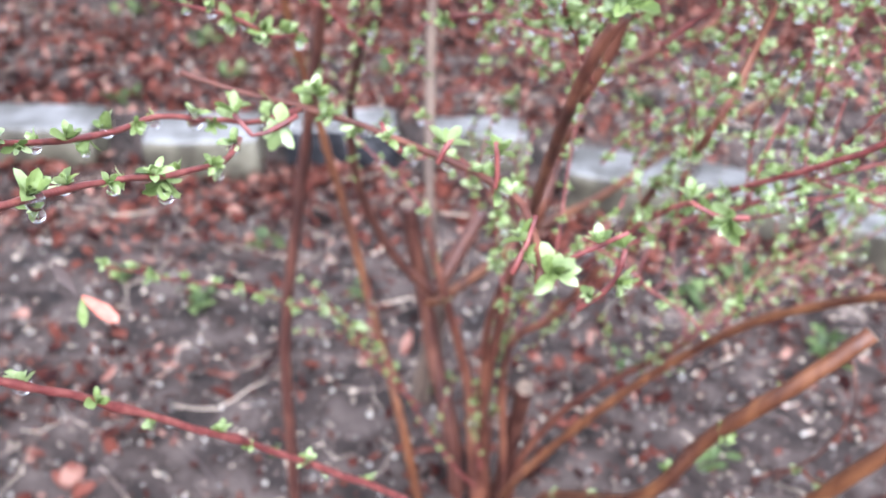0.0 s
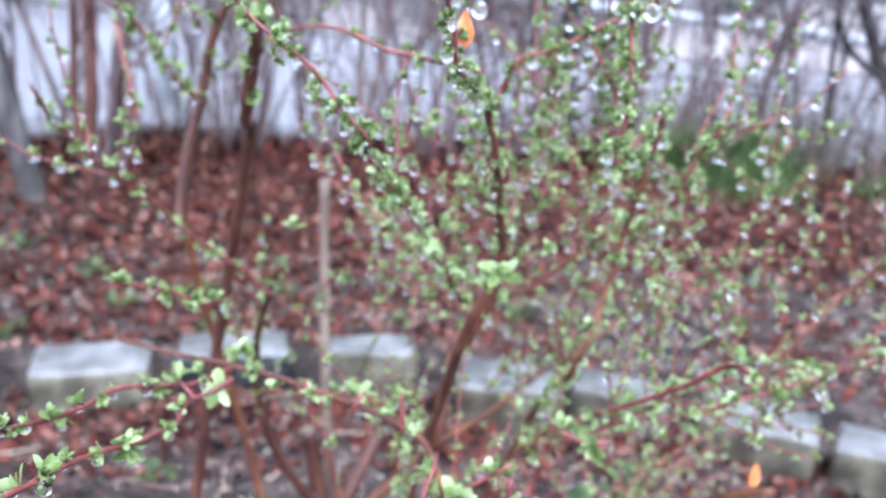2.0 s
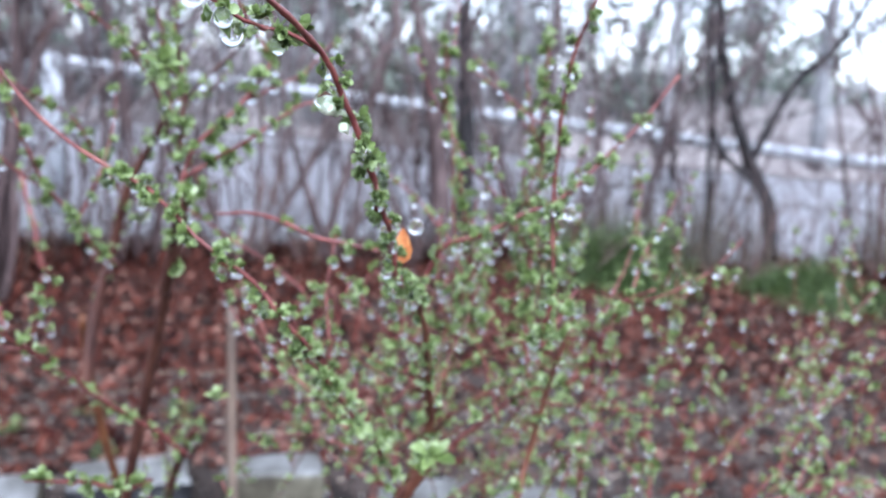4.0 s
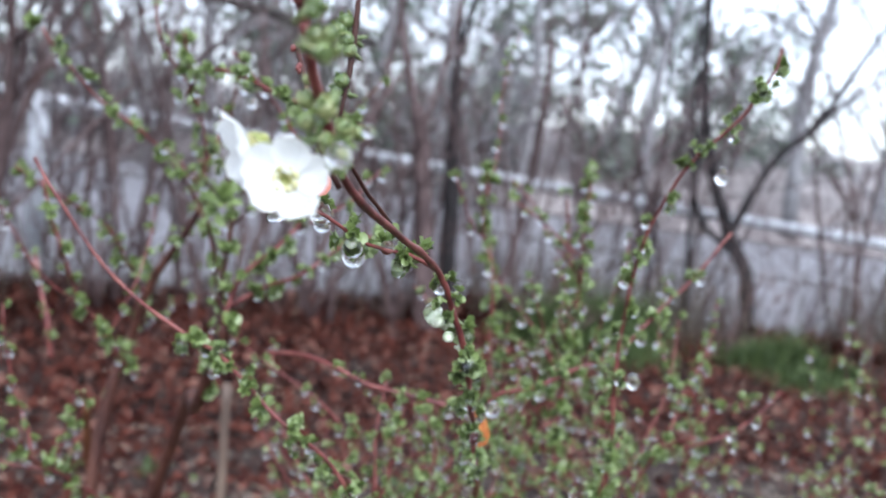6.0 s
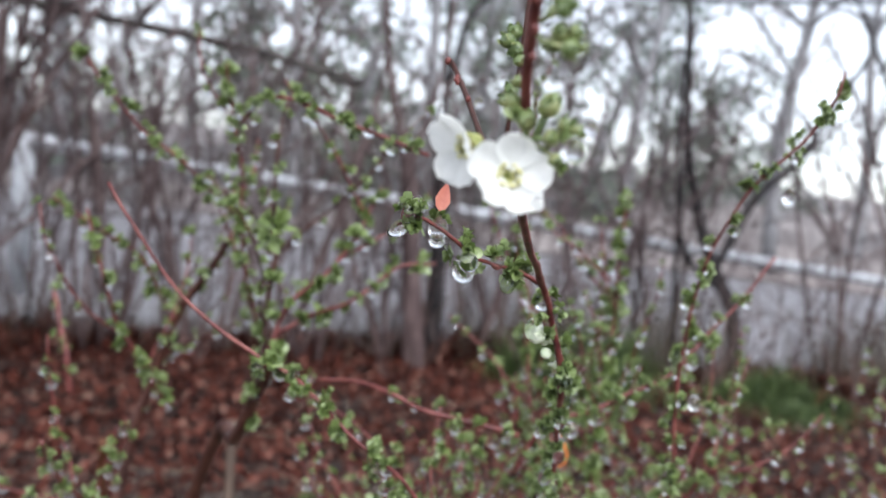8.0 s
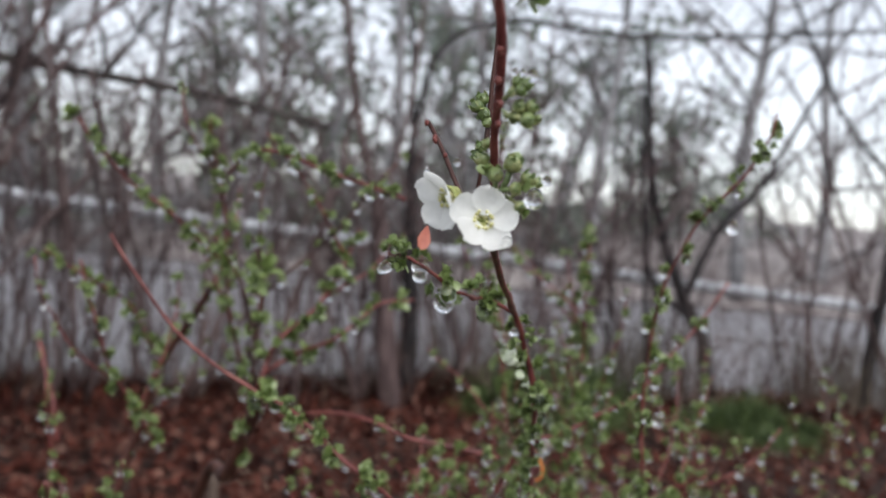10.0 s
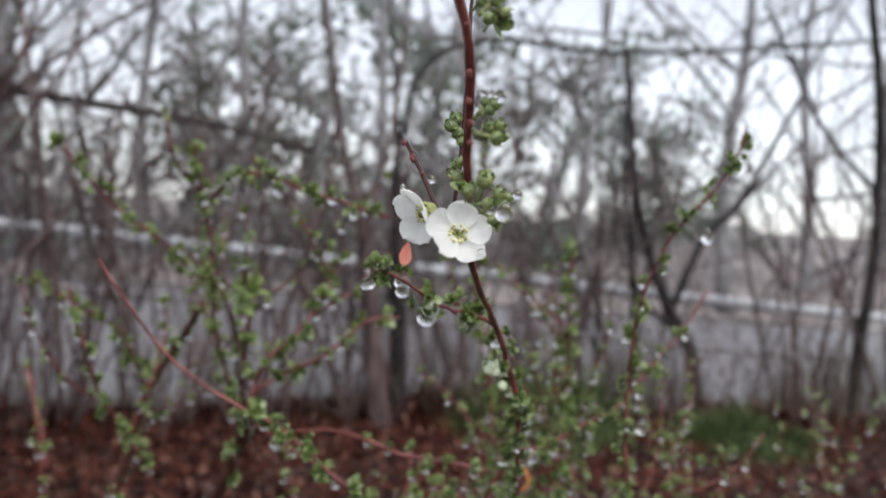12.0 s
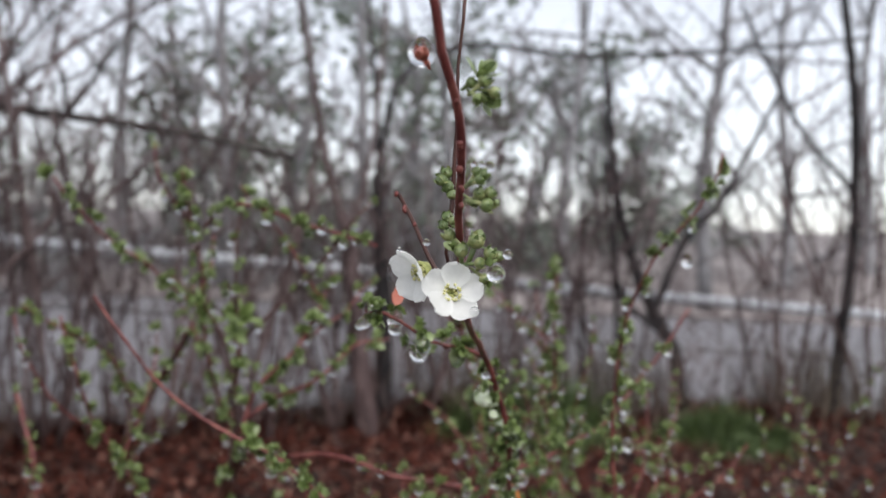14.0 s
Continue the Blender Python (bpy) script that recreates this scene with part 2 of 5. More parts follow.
def edging_block(cx, cy, turn, length, depth, height, material, label, seed):
    rnd = random.Random(seed)
    bm = bmesh.new()
    bmesh.ops.create_cube(bm, size=1)
    bmesh.ops.scale(bm, vec=(length, depth, height), verts=bm.verts)
    for v in bm.verts:
        v.co += Vector((rnd.uniform(-1, 1), rnd.uniform(-1, 1), rnd.uniform(-1, 1))) * 0.005
    bmesh.ops.bevel(bm, geom=bm.edges[:], offset=0.008, segments=2, profile=0.6, affect="EDGES")
    bmesh.ops.subdivide_edges(bm, edges=[e for e in bm.edges if e.calc_length() > 0.03], cuts=5, use_grid_fill=True)
    for v in bm.verts:
        v.co += Vector([noise.noise(v.co * 28 + Vector((seed * 7.1, k * 11, 0))) for k in range(3)]) * 0.004
        v.co += Vector([noise.noise(v.co * 90 + Vector((seed * 7.1, k * 11, 0))) for k in range(3)]) * 0.0015
    bm.normal_update()
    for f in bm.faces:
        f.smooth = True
        # upward faces take the pale top; the rest the moss-and-shade or black side colour
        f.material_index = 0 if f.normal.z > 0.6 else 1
    ob = new("edging_block", mesh_of("edging_block", bm, BLOCK, MOSSY_SHADED if material is BLOCK else material))
    ob.location, ob.rotation_euler = (cx, cy, height / 2 - 0.035), (rnd.uniform(-0.03, 0.03), rnd.uniform(-0.03, 0.03), radians(turn))
    return tagged(ob, label, "edging block", "garden edging blocks")


PALE = "weathered pale concrete block edging the planted bed"
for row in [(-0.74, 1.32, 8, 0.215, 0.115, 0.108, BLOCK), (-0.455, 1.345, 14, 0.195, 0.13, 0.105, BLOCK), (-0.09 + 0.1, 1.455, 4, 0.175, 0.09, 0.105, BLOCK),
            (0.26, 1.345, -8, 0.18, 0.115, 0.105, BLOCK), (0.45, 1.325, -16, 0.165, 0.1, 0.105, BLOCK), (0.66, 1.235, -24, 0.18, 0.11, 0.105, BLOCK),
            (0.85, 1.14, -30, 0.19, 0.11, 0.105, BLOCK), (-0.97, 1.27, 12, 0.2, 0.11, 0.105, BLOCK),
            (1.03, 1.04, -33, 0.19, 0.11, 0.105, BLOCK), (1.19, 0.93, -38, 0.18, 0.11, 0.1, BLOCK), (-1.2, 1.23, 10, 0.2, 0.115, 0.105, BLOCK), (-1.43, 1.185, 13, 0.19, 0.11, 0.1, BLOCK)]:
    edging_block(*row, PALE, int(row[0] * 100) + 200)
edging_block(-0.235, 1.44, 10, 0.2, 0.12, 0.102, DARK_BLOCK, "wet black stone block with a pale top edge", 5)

# ---- fence ----
fence = thing("guard_fence", "white painted steel pipe fence beside the road", "fence", place=(0, 3.7, 0))


def rail_z(x):
    return 0.705 - 0.064 * x


for drop in (0.0, 0.24):
    bm = bmesh.new()
    line = [Vector((x, 0, rail_z(x) - drop)) for x in np.linspace(-6, 8, 15)]
    tube(bm, line, [0.026 if not drop else 0.01] * len(line), 10)
    part("rail", bm, KERB if drop else RAIL, fence, "thin grey lower rail" if drop else "")
for x in (-5.05, -1.01, 3.9, 7.9):
    bm = bmesh.new()
    tube(bm, [Vector((x, 0, 0.05 - 0.03 * x)), Vector((x, 0, rail_z(x) + 0.02)), Vector((x, 0, rail_z(x) + 0.032))], [0.04, 0.04, 0.024], 12)
    part("post", bm, RAIL, fence)

# ---- the spirea bush ----
rnd = random.Random(11)
DROP = bpy.data.materials.new("clear_water")
DROP.use_nodes = True
DROP.node_tree.nodes["Principled BSDF"].inputs["Base Color"].default_value = (1, 1, 1, 1)
DROP.node_tree.nodes["Principled BSDF"].inputs["Transmission Weight"].default_value = 1.0
DROP.node_tree.nodes["Principled BSDF"].inputs["IOR"].default_value = 1.33
DROP.node_tree.nodes["Principled BSDF"].inputs["Roughness"].default_value = 0.0
PETAL = see_through(mat("white_petal", [(0.2, (0.76, 0.77, 0.74)), (0.8, (0.87, 0.88, 0.86))], 300, 0.4, 0.25, 1500, 0.0002), 0.45)
STAMEN = mat("yellow_green_stamen", [(0.2, (0.42, 0.41, 0.14)), (0.8, (0.72, 0.69, 0.38))], 900, 0.5, 0.3, 2500, 0.0002)
CUP = mat("green_flower_cup", [(0.2, (0.17, 0.2, 0.05)), (0.8, (0.4, 0.41, 0.14))], 900, 0.5, 0.3, 2500, 0.0002)
BUD = see_through(mat("green_bud", [(0.1, (0.07, 0.11, 0.032)), (0.5, (0.16, 0.215, 0.075)), (0.9, (0.32, 0.33, 0.14))], 500, 0.35, 0.3, 1500, 0.0003, spread=0.5, coat=0.3), 0.2)
PALE_BUD = mat("white_green_bud", [(0.2, (0.5, 0.6, 0.35)), (0.8, (0.8, 0.82, 0.7))], 500, 0.4, 0.2, 1500, 0.0002)
ORANGE_LEAF = see_through(mat("orange_dead_leaf", [(0.2, (0.3, 0.08, 0.025)), (0.5, (0.5, 0.17, 0.05)), (0.8, (0.62, 0.3, 0.1))], 300, 0.4, 0.4, 900, 0.0003), 0.4)
RED_LEAF = see_through(mat("red_young_leaf", [(0.2, (0.4, 0.1, 0.07)), (0.8, (0.6, 0.22, 0.15))], 300, 0.4, 0.3, 900, 0.0003), 0.4)

bush = thing("spirea_bush", "young spirea bush with wet red-brown stems and fresh leaf tufts", "shrub", place=(0.093, 0.68, 0.0))
BASE = Matrix.Translation((-0.093, -0.68, 0.0))


def leaf_shape(length, width, cup, bend, blunt=False):
    """Verts and faces of one small obovate leaf along +y, facing +z; blunt: with a round tip."""
    prof = [(0.0, 0.2), (0.26, 0.72), (0.6, 1.0), (0.9, 0.78), (1.0, 0.0)] if blunt else [(0.0, 0.14), (0.28, 0.66), (0.6, 1.0), (0.87, 0.68), (1.0, 0.0)]
    vs, fs = [], []
    for s, k in prof:
        y, hw = s * length, k * width / 2
        z = bend * length * s * s
        if k == 0:
            vs.append((0, y, z))
        else:
            vs += [(-hw, y, z + cup * hw), (0, y, z), (hw, y, z + cup * hw)]
    for r in range(3):
        a = r * 3
        fs += [(a, a + 1, a + 4, a + 3), (a + 1, a + 2, a + 5, a + 4)]
    fs += [(9, 10, 12), (10, 11, 12)]
    return vs, fs


def tuft_data(seed, leaves, spread, blunt=False):
    """One tuft: leaves round a node whose way out is +z; blunt: the small round leaves of the youngest twigs."""
    r = random.Random(seed)
    vs, fs = [], []
    for k in range(leaves):
        inner = k < leaves * 0.4
        length = (r.uniform(0.0024, 0.0034) if inner else r.uniform(0.0032, 0.0054)) * (0.47 if blunt else 1)
        v, f = leaf_shape(length, length * (r.uniform(0.54, 0.74) if blunt else r.uniform(0.42, 0.6)), r.uniform(0.15, 0.7), r.uniform(-0.45, 0.3), blunt)
        m = Matrix.Rotation(k * 2.4 + r.uniform(-0.4, 0.4), 4, "Z") @ Matrix.Rotation(radians(r.uniform(58, 86) if inner else r.uniform(12, 72) * spread), 4, "X")
        n = len(vs)
        vs += [tuple(m @ Vector(q)) for q in v]
        fs += [tuple(i + n for i in q) for q in f]
    return vs, fs


TUFTS = [tuft_data(40 + k, (9, 10, 11, 12, 14, 16)[k % 6], 1.0) for k in range(12)]
TUFTS += [tuft_data(80 + k, (16, 18, 20, 17, 22, 19)[k % 6], 1.05, True) for k in range(12)]
TUFT_MESH = [raw_mesh("leaf_tuft", v, f, LEAF) for v, f in TUFTS]
tufts, drops, twig_lines = [], [], []


def side_line(start, way, length, r):
    """A thin side shoot, slightly zigzag and rising."""
    pts, d = [start], way.normalized()
    for k in range(5):
        d = (d + Vector((r.uniform(-1, 1), r.uniform(-1, 1), r.uniform(-0.4, 1.0))) * 0.28).normalized()
        pts.append(pts[-1] + d * length / 5)
    return spline(pts, 0.006)


def leaf_out(line, u0, u1, gap, size):
    """Tufts and drops along a line."""
    run, nxt, turn = 0.0, 0.0, rnd.uniform(0, 6)
    total = sum((b - a).length for a, b in zip(line, line[1:]))
    for a, b in zip(line, line[1:]):
        run += (b - a).length
        u = run / total
        if u < u0 or u > u1 + 0.001 or run < nxt:
            continue
        nxt = run + gap * rnd.uniform(0.6, 1.45)
        turn += 2.4
        d = (b - a).normalized()
        s = d.orthogonal().normalized()
        out = (Matrix.Rotation(turn, 3, d) @ s + d * 0.5 + Vector((0, 0, 0.35))).normalized()
        k = size * rnd.uniform(0.65, 1.25)
        q = out.to_track_quat("Z", "Y")
        young = b.z > 0.63 and b.y < 0.56
        if young:
            for j in range(rnd.randint(4, 6) if b.y < 0.37 else 2):
                way = (out + Vector((rnd.gauss(0, 0.6), rnd.gauss(0, 0.6), rnd.gauss(0, 0.6)))).normalized()
                tufts.append((b + way * rnd.uniform(0.0007, 0.0026) * size, way.to_track_quat("Z", "Y"), k * (rnd.uniform(0.7, 1.05) if b.y < 0.37 else rnd.uniform(1.3, 1.9)), 12 + rnd.randrange(12)))
        else:
            tufts.append((b + out * 0.0006, q, k, rnd.randrange(12)))
        if rnd.random() < (0.75 if young else 0.55):
            r = rnd.uniform(0.0012, 0.0022) * (1.2 if rnd.random() < 0.2 else 1)
            drops.append((b + out * 0.0026 * k + Vector((0, 0, -0.0006 - r)), r))


def shoot(pts, r0, r1, bark, leafy, gap, sides, size=1.0, cut=False):
    """One stem or twig of the bush with its side shoots as one mesh; cut: a pruned blunt end."""
    step = 0.004 if r0 < 0.0025 else 0.008
    line = spline(pts, step)
    twig_lines.append((line, r0))
    if r0 < 0.004:
        line = [q + Vector((noise.noise(q * 70), noise.noise(q * 70 + Vector((9, 0, 0))), noise.noise(q * 70 + Vector((0, 9, 0))))) * 0.0009 for q in line]
    n = len(line)
    radii = []
    for k in range(n):
        u = k / (n - 1)
        r = r0 + (r1 - r0) * u
        r *= 1 + (0.9 if r0 < 0.003 else 0.3) * max(0.0, noise.noise(Vector((k * 0.6, r0 * 900, 0)))) ** 1.6
        radii.append(r)
    bm = bmesh.new()
    tube(bm, line, radii, 6 if r0 < 0.002 else 9, 0.12, 1 if cut else None)
    if leafy:
        leaf_out(line, leafy[0], leafy[1], gap, size)
    for k in range(sides):
        i = int(n * rnd.uniform(max(leafy[0], 0.08), 0.95))
        d = (line[min(i + 1, n - 1)] - line[max(i - 1, 0)]).normalized()
        way = (Matrix.Rotation(rnd.uniform(0, 6.28), 3, d) @ d.orthogonal().normalized()) + d * 0.7 + Vector((0, 0.1, 0.3))
        sl = side_line(line[i], way, rnd.uniform(0.03, 0.1), rnd)
        tube(bm, sl, [0.0007 - 0.0003 * j / len(sl) for j in range(len(sl))], 5, 0.1)
        leaf_out(sl, 0.1, 1, max(0.007, gap * 0.85), 0.85)
    ob = part("stem" if r0 > 0.003 else "twig", bm, (bark, CUT), bush)
    ob.matrix_basis = BASE
    return line


# ---- the bush's stems and twigs: way, radii, bark, leafy stretch, gap between leaf tufts, side shoots ----
shoot([(-0.085, 0.585, -0.02), (-0.085, 0.585, 0.1), (-0.085, 0.588, 0.24), (-0.065, 0.586, 0.383), (-0.048, 0.568, 0.47), (-0.031, 0.54, 0.542), (-0.009, 0.487, 0.625), (0.001, 0.426, 0.641), (0.01, 0.402, 0.671), (0.016, 0.385, 0.693)], 0.0056, 0.0028, DARK_BARK, (0.93, 1), 0.00672, 0, size=1.25)
shoot([(0.03, 0.64, -0.02), (0.003, 0.657, 0.097), (-0.026, 0.687, 0.179), (-0.057, 0.705, 0.285), (-0.08, 0.702, 0.381), (-0.093, 0.688, 0.452), (-0.098, 0.665, 0.518), (-0.096, 0.642, 0.565)], 0.0048, 0.0028, ORANGE_BARK, None, 0.00616, 0, size=1.25)
shoot([(-0.114, 0.611, 0.607), (-0.119, 0.614, 0.635), (-0.134, 0.635, 0.672)], 0.00198, 0.00135, TWIG, (0.2, 1), 0.00784, 0, size=1.25)
shoot([(0.063, 0.67, -0.02), (0.051, 0.675, 0.071), (0.029, 0.695, 0.146), (0.016, 0.702, 0.213), (0.006, 0.701, 0.263), (-0.002, 0.694, 0.319)], 0.0088, 0.0072, DARK_BARK, None, 0.00616, 0, size=1.25, cut=True)
shoot([(0.083, 0.66, -0.02), (0.065, 0.688, 0.114), (0.053, 0.691, 0.166), (0.037, 0.686, 0.227), (0.022, 0.692, 0.276), (0.011, 0.702, 0.315)], 0.007, 0.003, BARK, (0.7, 1), 0.0112, 0, size=1.25)
shoot([(0.016, 0.702, 0.213), (0.031, 0.713, 0.233), (0.044, 0.729, 0.256), (0.062, 0.749, 0.289)], 0.0075, 0.007, DARK_BARK, None, 0.00616, 0, size=1.25, cut=True)
shoot([(0.016, 0.702, 0.213), (0.031, 0.694, 0.222), (0.065, 0.703, 0.25), (0.113, 0.717, 0.293), (0.163, 0.722, 0.328), (0.211, 0.734, 0.367), (0.252, 0.747, 0.39), (0.282, 0.758, 0.409), (0.312, 0.767, 0.428)], 0.0055, 0.0018, ORANGE_BARK, (0.55, 1), 0.00896, 11, size=1.25)
shoot([(0.093, 0.67, -0.02), (0.078, 0.62, 0.219), (0.09, 0.551, 0.346), (0.1, 0.436, 0.458), (0.106, 0.369, 0.53), (0.112, 0.324, 0.58), (0.12, 0.312, 0.602)], 0.004, 0.0023, BARK, None, 0.00616, 0, size=1.25, cut=True)
shoot([(0.101, 0.522, 0.393), (0.109, 0.493, 0.445), (0.125, 0.591, 0.469), (0.158, 0.655, 0.468), (0.196, 0.654, 0.493), (0.236, 0.637, 0.525), (0.275, 0.593, 0.559)], 0.0045, 0.002, BARK, (0.35, 1), 0.00784, 13, size=1.25)
shoot([(0.088, 0.66, -0.02), (0.079, 0.66, 0.098), (0.094, 0.571, 0.339), (0.105, 0.531, 0.409), (0.114, 0.519, 0.452), (0.119, 0.51, 0.483)], 0.005, 0.003, BARK, (0.75, 1), 0.00896, 4, size=1.25)
shoot([(0.103, 0.25, 0.542), (0.098, 0.27, 0.55), (0.092, 0.28, 0.553), (0.073, 0.294, 0.555), (0.055, 0.304, 0.556), (0.021, 0.317, 0.559), (-0.003, 0.324, 0.56), (-0.031, 0.329, 0.564)], 0.001584, 0.000825, BARK, (0.1, 0.78), 0.0112, 0, size=1.1875, cut=True)
shoot([(0.123, 0.62, -0.02), (0.135, 0.513, 0.172), (0.17, 0.376, 0.329), (0.192, 0.354, 0.397), (0.215, 0.34, 0.443), (0.24, 0.342, 0.474)], 0.0044, 0.0036, ORANGE_BARK, (0.45, 1), 0.0336, 0, size=1.25, cut=True)
shoot([(0.103, 0.65, -0.02), (0.108, 0.584, 0.099), (0.136, 0.576, 0.158), (0.179, 0.555, 0.241), (0.215, 0.53, 0.308), (0.246, 0.501, 0.364), (0.271, 0.473, 0.4), (0.291, 0.446, 0.428), (0.305, 0.435, 0.437)], 0.0046, 0.0026, ORANGE_BARK, None, 0.00616, 0, size=1.25)
shoot([(0.113, 0.66, -0.02), (0.116, 0.648, 0.062), (0.145, 0.631, 0.148), (0.176, 0.607, 0.211), (0.206, 0.577, 0.266), (0.225, 0.554, 0.308), (0.236, 0.564, 0.322), (0.255, 0.579, 0.334), (0.288, 0.594, 0.357), (0.328, 0.613, 0.375), (0.357, 0.633, 0.391)], 0.0045, 0.0012, BARK, (0.55, 1), 0.00784, 11, size=1.25)
shoot([(0.219, 0.581, 0.27), (0.248, 0.596, 0.301), (0.28, 0.611, 0.32), (0.312, 0.623, 0.338), (0.347, 0.639, 0.347), (0.377, 0.657, 0.36)], 0.001452, 0.00075, TWIG, (0.3, 1), 0.00896, 4, size=1.25)
shoot([(0.236, 0.604, 0.271), (0.224, 0.628, 0.302), (0.216, 0.654, 0.344), (0.216, 0.675, 0.363)], 0.000858, 0.0006, TWIG, (0.8, 1), 0.0112, 0, size=1.25)
shoot([(0.103, 0.67, -0.02), (0.109, 0.671, 0.061), (0.113, 0.66, 0.118), (0.116, 0.632, 0.18)], 0.009, 0.0078, DARK_BARK, None, 0.00616, 0, size=1.25, cut=True)
shoot([(0.058, 0.308, 0.383), (0.031, 0.28, 0.426), (0.014, 0.259, 0.455), (-0.001, 0.235, 0.486), (-0.015, 0.209, 0.517), (-0.023, 0.194, 0.534), (-0.032, 0.178, 0.552), (-0.042, 0.16, 0.571)], 0.001584, 0.0009, TWIG, (0.1, 1), 0.01904, 0, size=0.9375)
shoot([(0.02, 0.305, 0.564), (0.009, 0.283, 0.568), (0.003, 0.271, 0.573), (-0.004, 0.253, 0.58), (-0.01, 0.221, 0.588), (-0.012, 0.197, 0.597), (-0.01, 0.17, 0.608)], 0.000924, 0.000675, TWIG, (0.02, 1), 0.00728, 0)
shoot([(0.015, 0.26, 0.573), (0.015, 0.242, 0.574), (0.011, 0.223, 0.58), (0.008, 0.203, 0.588), (0.007, 0.187, 0.594), (0.006, 0.162, 0.603), (0.007, 0.147, 0.607)], 0.000858, 0.000675, TWIG, (0.02, 1), 0.00616, 0)
shoot([(0.007, 0.361, 0.571), (-0.002, 0.345, 0.575), (-0.011, 0.331, 0.585), (-0.021, 0.32, 0.591), (-0.03, 0.315, 0.594)], 0.001056, 0.0006, TWIG, (0.0, 1), 0.00476, 0, size=1.25)
shoot([(0.003, 0.489, 0.524), (-0.009, 0.48, 0.541), (-0.025, 0.465, 0.559), (-0.04, 0.446, 0.579), (-0.046, 0.435, 0.592), (-0.054, 0.419, 0.606), (-0.063, 0.394, 0.625), (-0.067, 0.369, 0.644), (-0.065, 0.343, 0.664)], 0.00132, 0.000675, TWIG, (0.05, 0.95), 0.00728, 4, size=1.25)
shoot([(0.026, 0.671, 0.242), (-0.003, 0.646, 0.291), (-0.019, 0.623, 0.34), (-0.026, 0.596, 0.392), (-0.021, 0.557, 0.456), (-0.008, 0.52, 0.504), (0.009, 0.477, 0.548)], 0.0045, 0.0022, DARK_BARK, (0.45, 1), 0.00728, 6, size=1.25)
shoot([(0.114, 0.371, 0.551), (0.125, 0.362, 0.584), (0.124, 0.346, 0.613), (0.119, 0.328, 0.639), (0.114, 0.308, 0.662), (0.109, 0.295, 0.674)], 0.0028, 0.001, BARK, (0.12, 1), 0.00392, 8, size=1.25, cut=True)
shoot([(0.109, 0.295, 0.674), (0.098, 0.254, 0.688), (0.096, 0.245, 0.702), (0.091, 0.235, 0.713), (0.086, 0.221, 0.726), (0.08, 0.213, 0.74), (0.074, 0.206, 0.751), (0.063, 0.182, 0.761), (0.048, 0.143, 0.773), (0.043, 0.126, 0.784), (0.039, 0.114, 0.795), (0.036, 0.107, 0.805), (0.033, 0.103, 0.811), (0.031, 0.101, 0.816), (0.028, 0.098, 0.822), (0.025, 0.095, 0.831)], 0.00088, 0.00068, TWIG, (0.03, 0.44), 0.0034, 0, size=1.4)
shoot([(0.058, 0.17, 0.7655), (0.051, 0.155, 0.773), (0.0461, 0.147, 0.7811), (0.0463, 0.147, 0.7854), (0.0467, 0.1472, 0.7938), (0.0472, 0.1472, 0.8004), (0.0475, 0.1473, 0.8064), (0.0478, 0.1474, 0.815), (0.048, 0.1475, 0.832)], 0.0004, 0.00034, DARK_BARK, None, 0.00616, 0, size=1.25)
shoot([(0.113, 0.66, -0.02), (0.096, 0.61, 0.223), (0.127, 0.569, 0.303), (0.15, 0.523, 0.38), (0.17, 0.477, 0.469), (0.166, 0.377, 0.535), (0.177, 0.376, 0.575), (0.183, 0.371, 0.614), (0.188, 0.362, 0.644)], 0.004, 0.0013, BARK, (0.6, 1), 0.00728, 11, size=1.25)
shoot([(0.188, 0.362, 0.644), (0.186, 0.351, 0.664), (0.159, 0.304, 0.652), (0.159, 0.295, 0.675), (0.157, 0.295, 0.701), (0.156, 0.293, 0.725), (0.155, 0.288, 0.744), (0.157, 0.281, 0.765), (0.162, 0.271, 0.783), (0.173, 0.262, 0.8), (0.179, 0.259, 0.814), (0.179, 0.258, 0.82)], 0.0009, 0.00045, TWIG, (0.02, 1), 0.0066, 0, size=1.4)
shoot([(0.117, 0.364, 0.56), (0.103, 0.336, 0.594), (0.092, 0.313, 0.617), (0.081, 0.289, 0.641), (0.07, 0.273, 0.658), (0.073, 0.265, 0.662), (0.065, 0.262, 0.672), (0.055, 0.262, 0.684), (0.045, 0.261, 0.692), (0.032, 0.267, 0.702), (0.022, 0.275, 0.71), (0.013, 0.278, 0.713), (-0.004, 0.285, 0.722), (-0.019, 0.291, 0.734), (-0.032, 0.294, 0.751), (-0.04, 0.297, 0.762)], 0.0007, 0.000525, TWIG, (0.08, 0.77), 0.0043, 0, size=1.45)
shoot([(0.074, 0.206, 0.751), (0.067, 0.204, 0.755), (0.057, 0.201, 0.757), (0.05, 0.197, 0.761), (0.043, 0.194, 0.765), (0.039, 0.193, 0.766)], 0.000528, 0.000375, TWIG, (0.08, 1), 0.0032, 0, size=1.35)
shoot([(0.047, 0.145, 0.7725), (0.043, 0.148, 0.78), (0.0405, 0.154, 0.7865), (0.0383, 0.1608, 0.7933)], 0.0005, 0.00045, DARK_BARK, None, 0.00616, 0, size=1.25)
shoot([(0.063, 0.319, 0.782), (0.047, 0.321, 0.787), (0.033, 0.322, 0.79), (0.015, 0.333, 0.796), (0.003, 0.343, 0.797), (-0.005, 0.363, 0.787)], 0.000726, 0.000525, TWIG, (0.0, 1), 0.0042, 0, size=1.25)
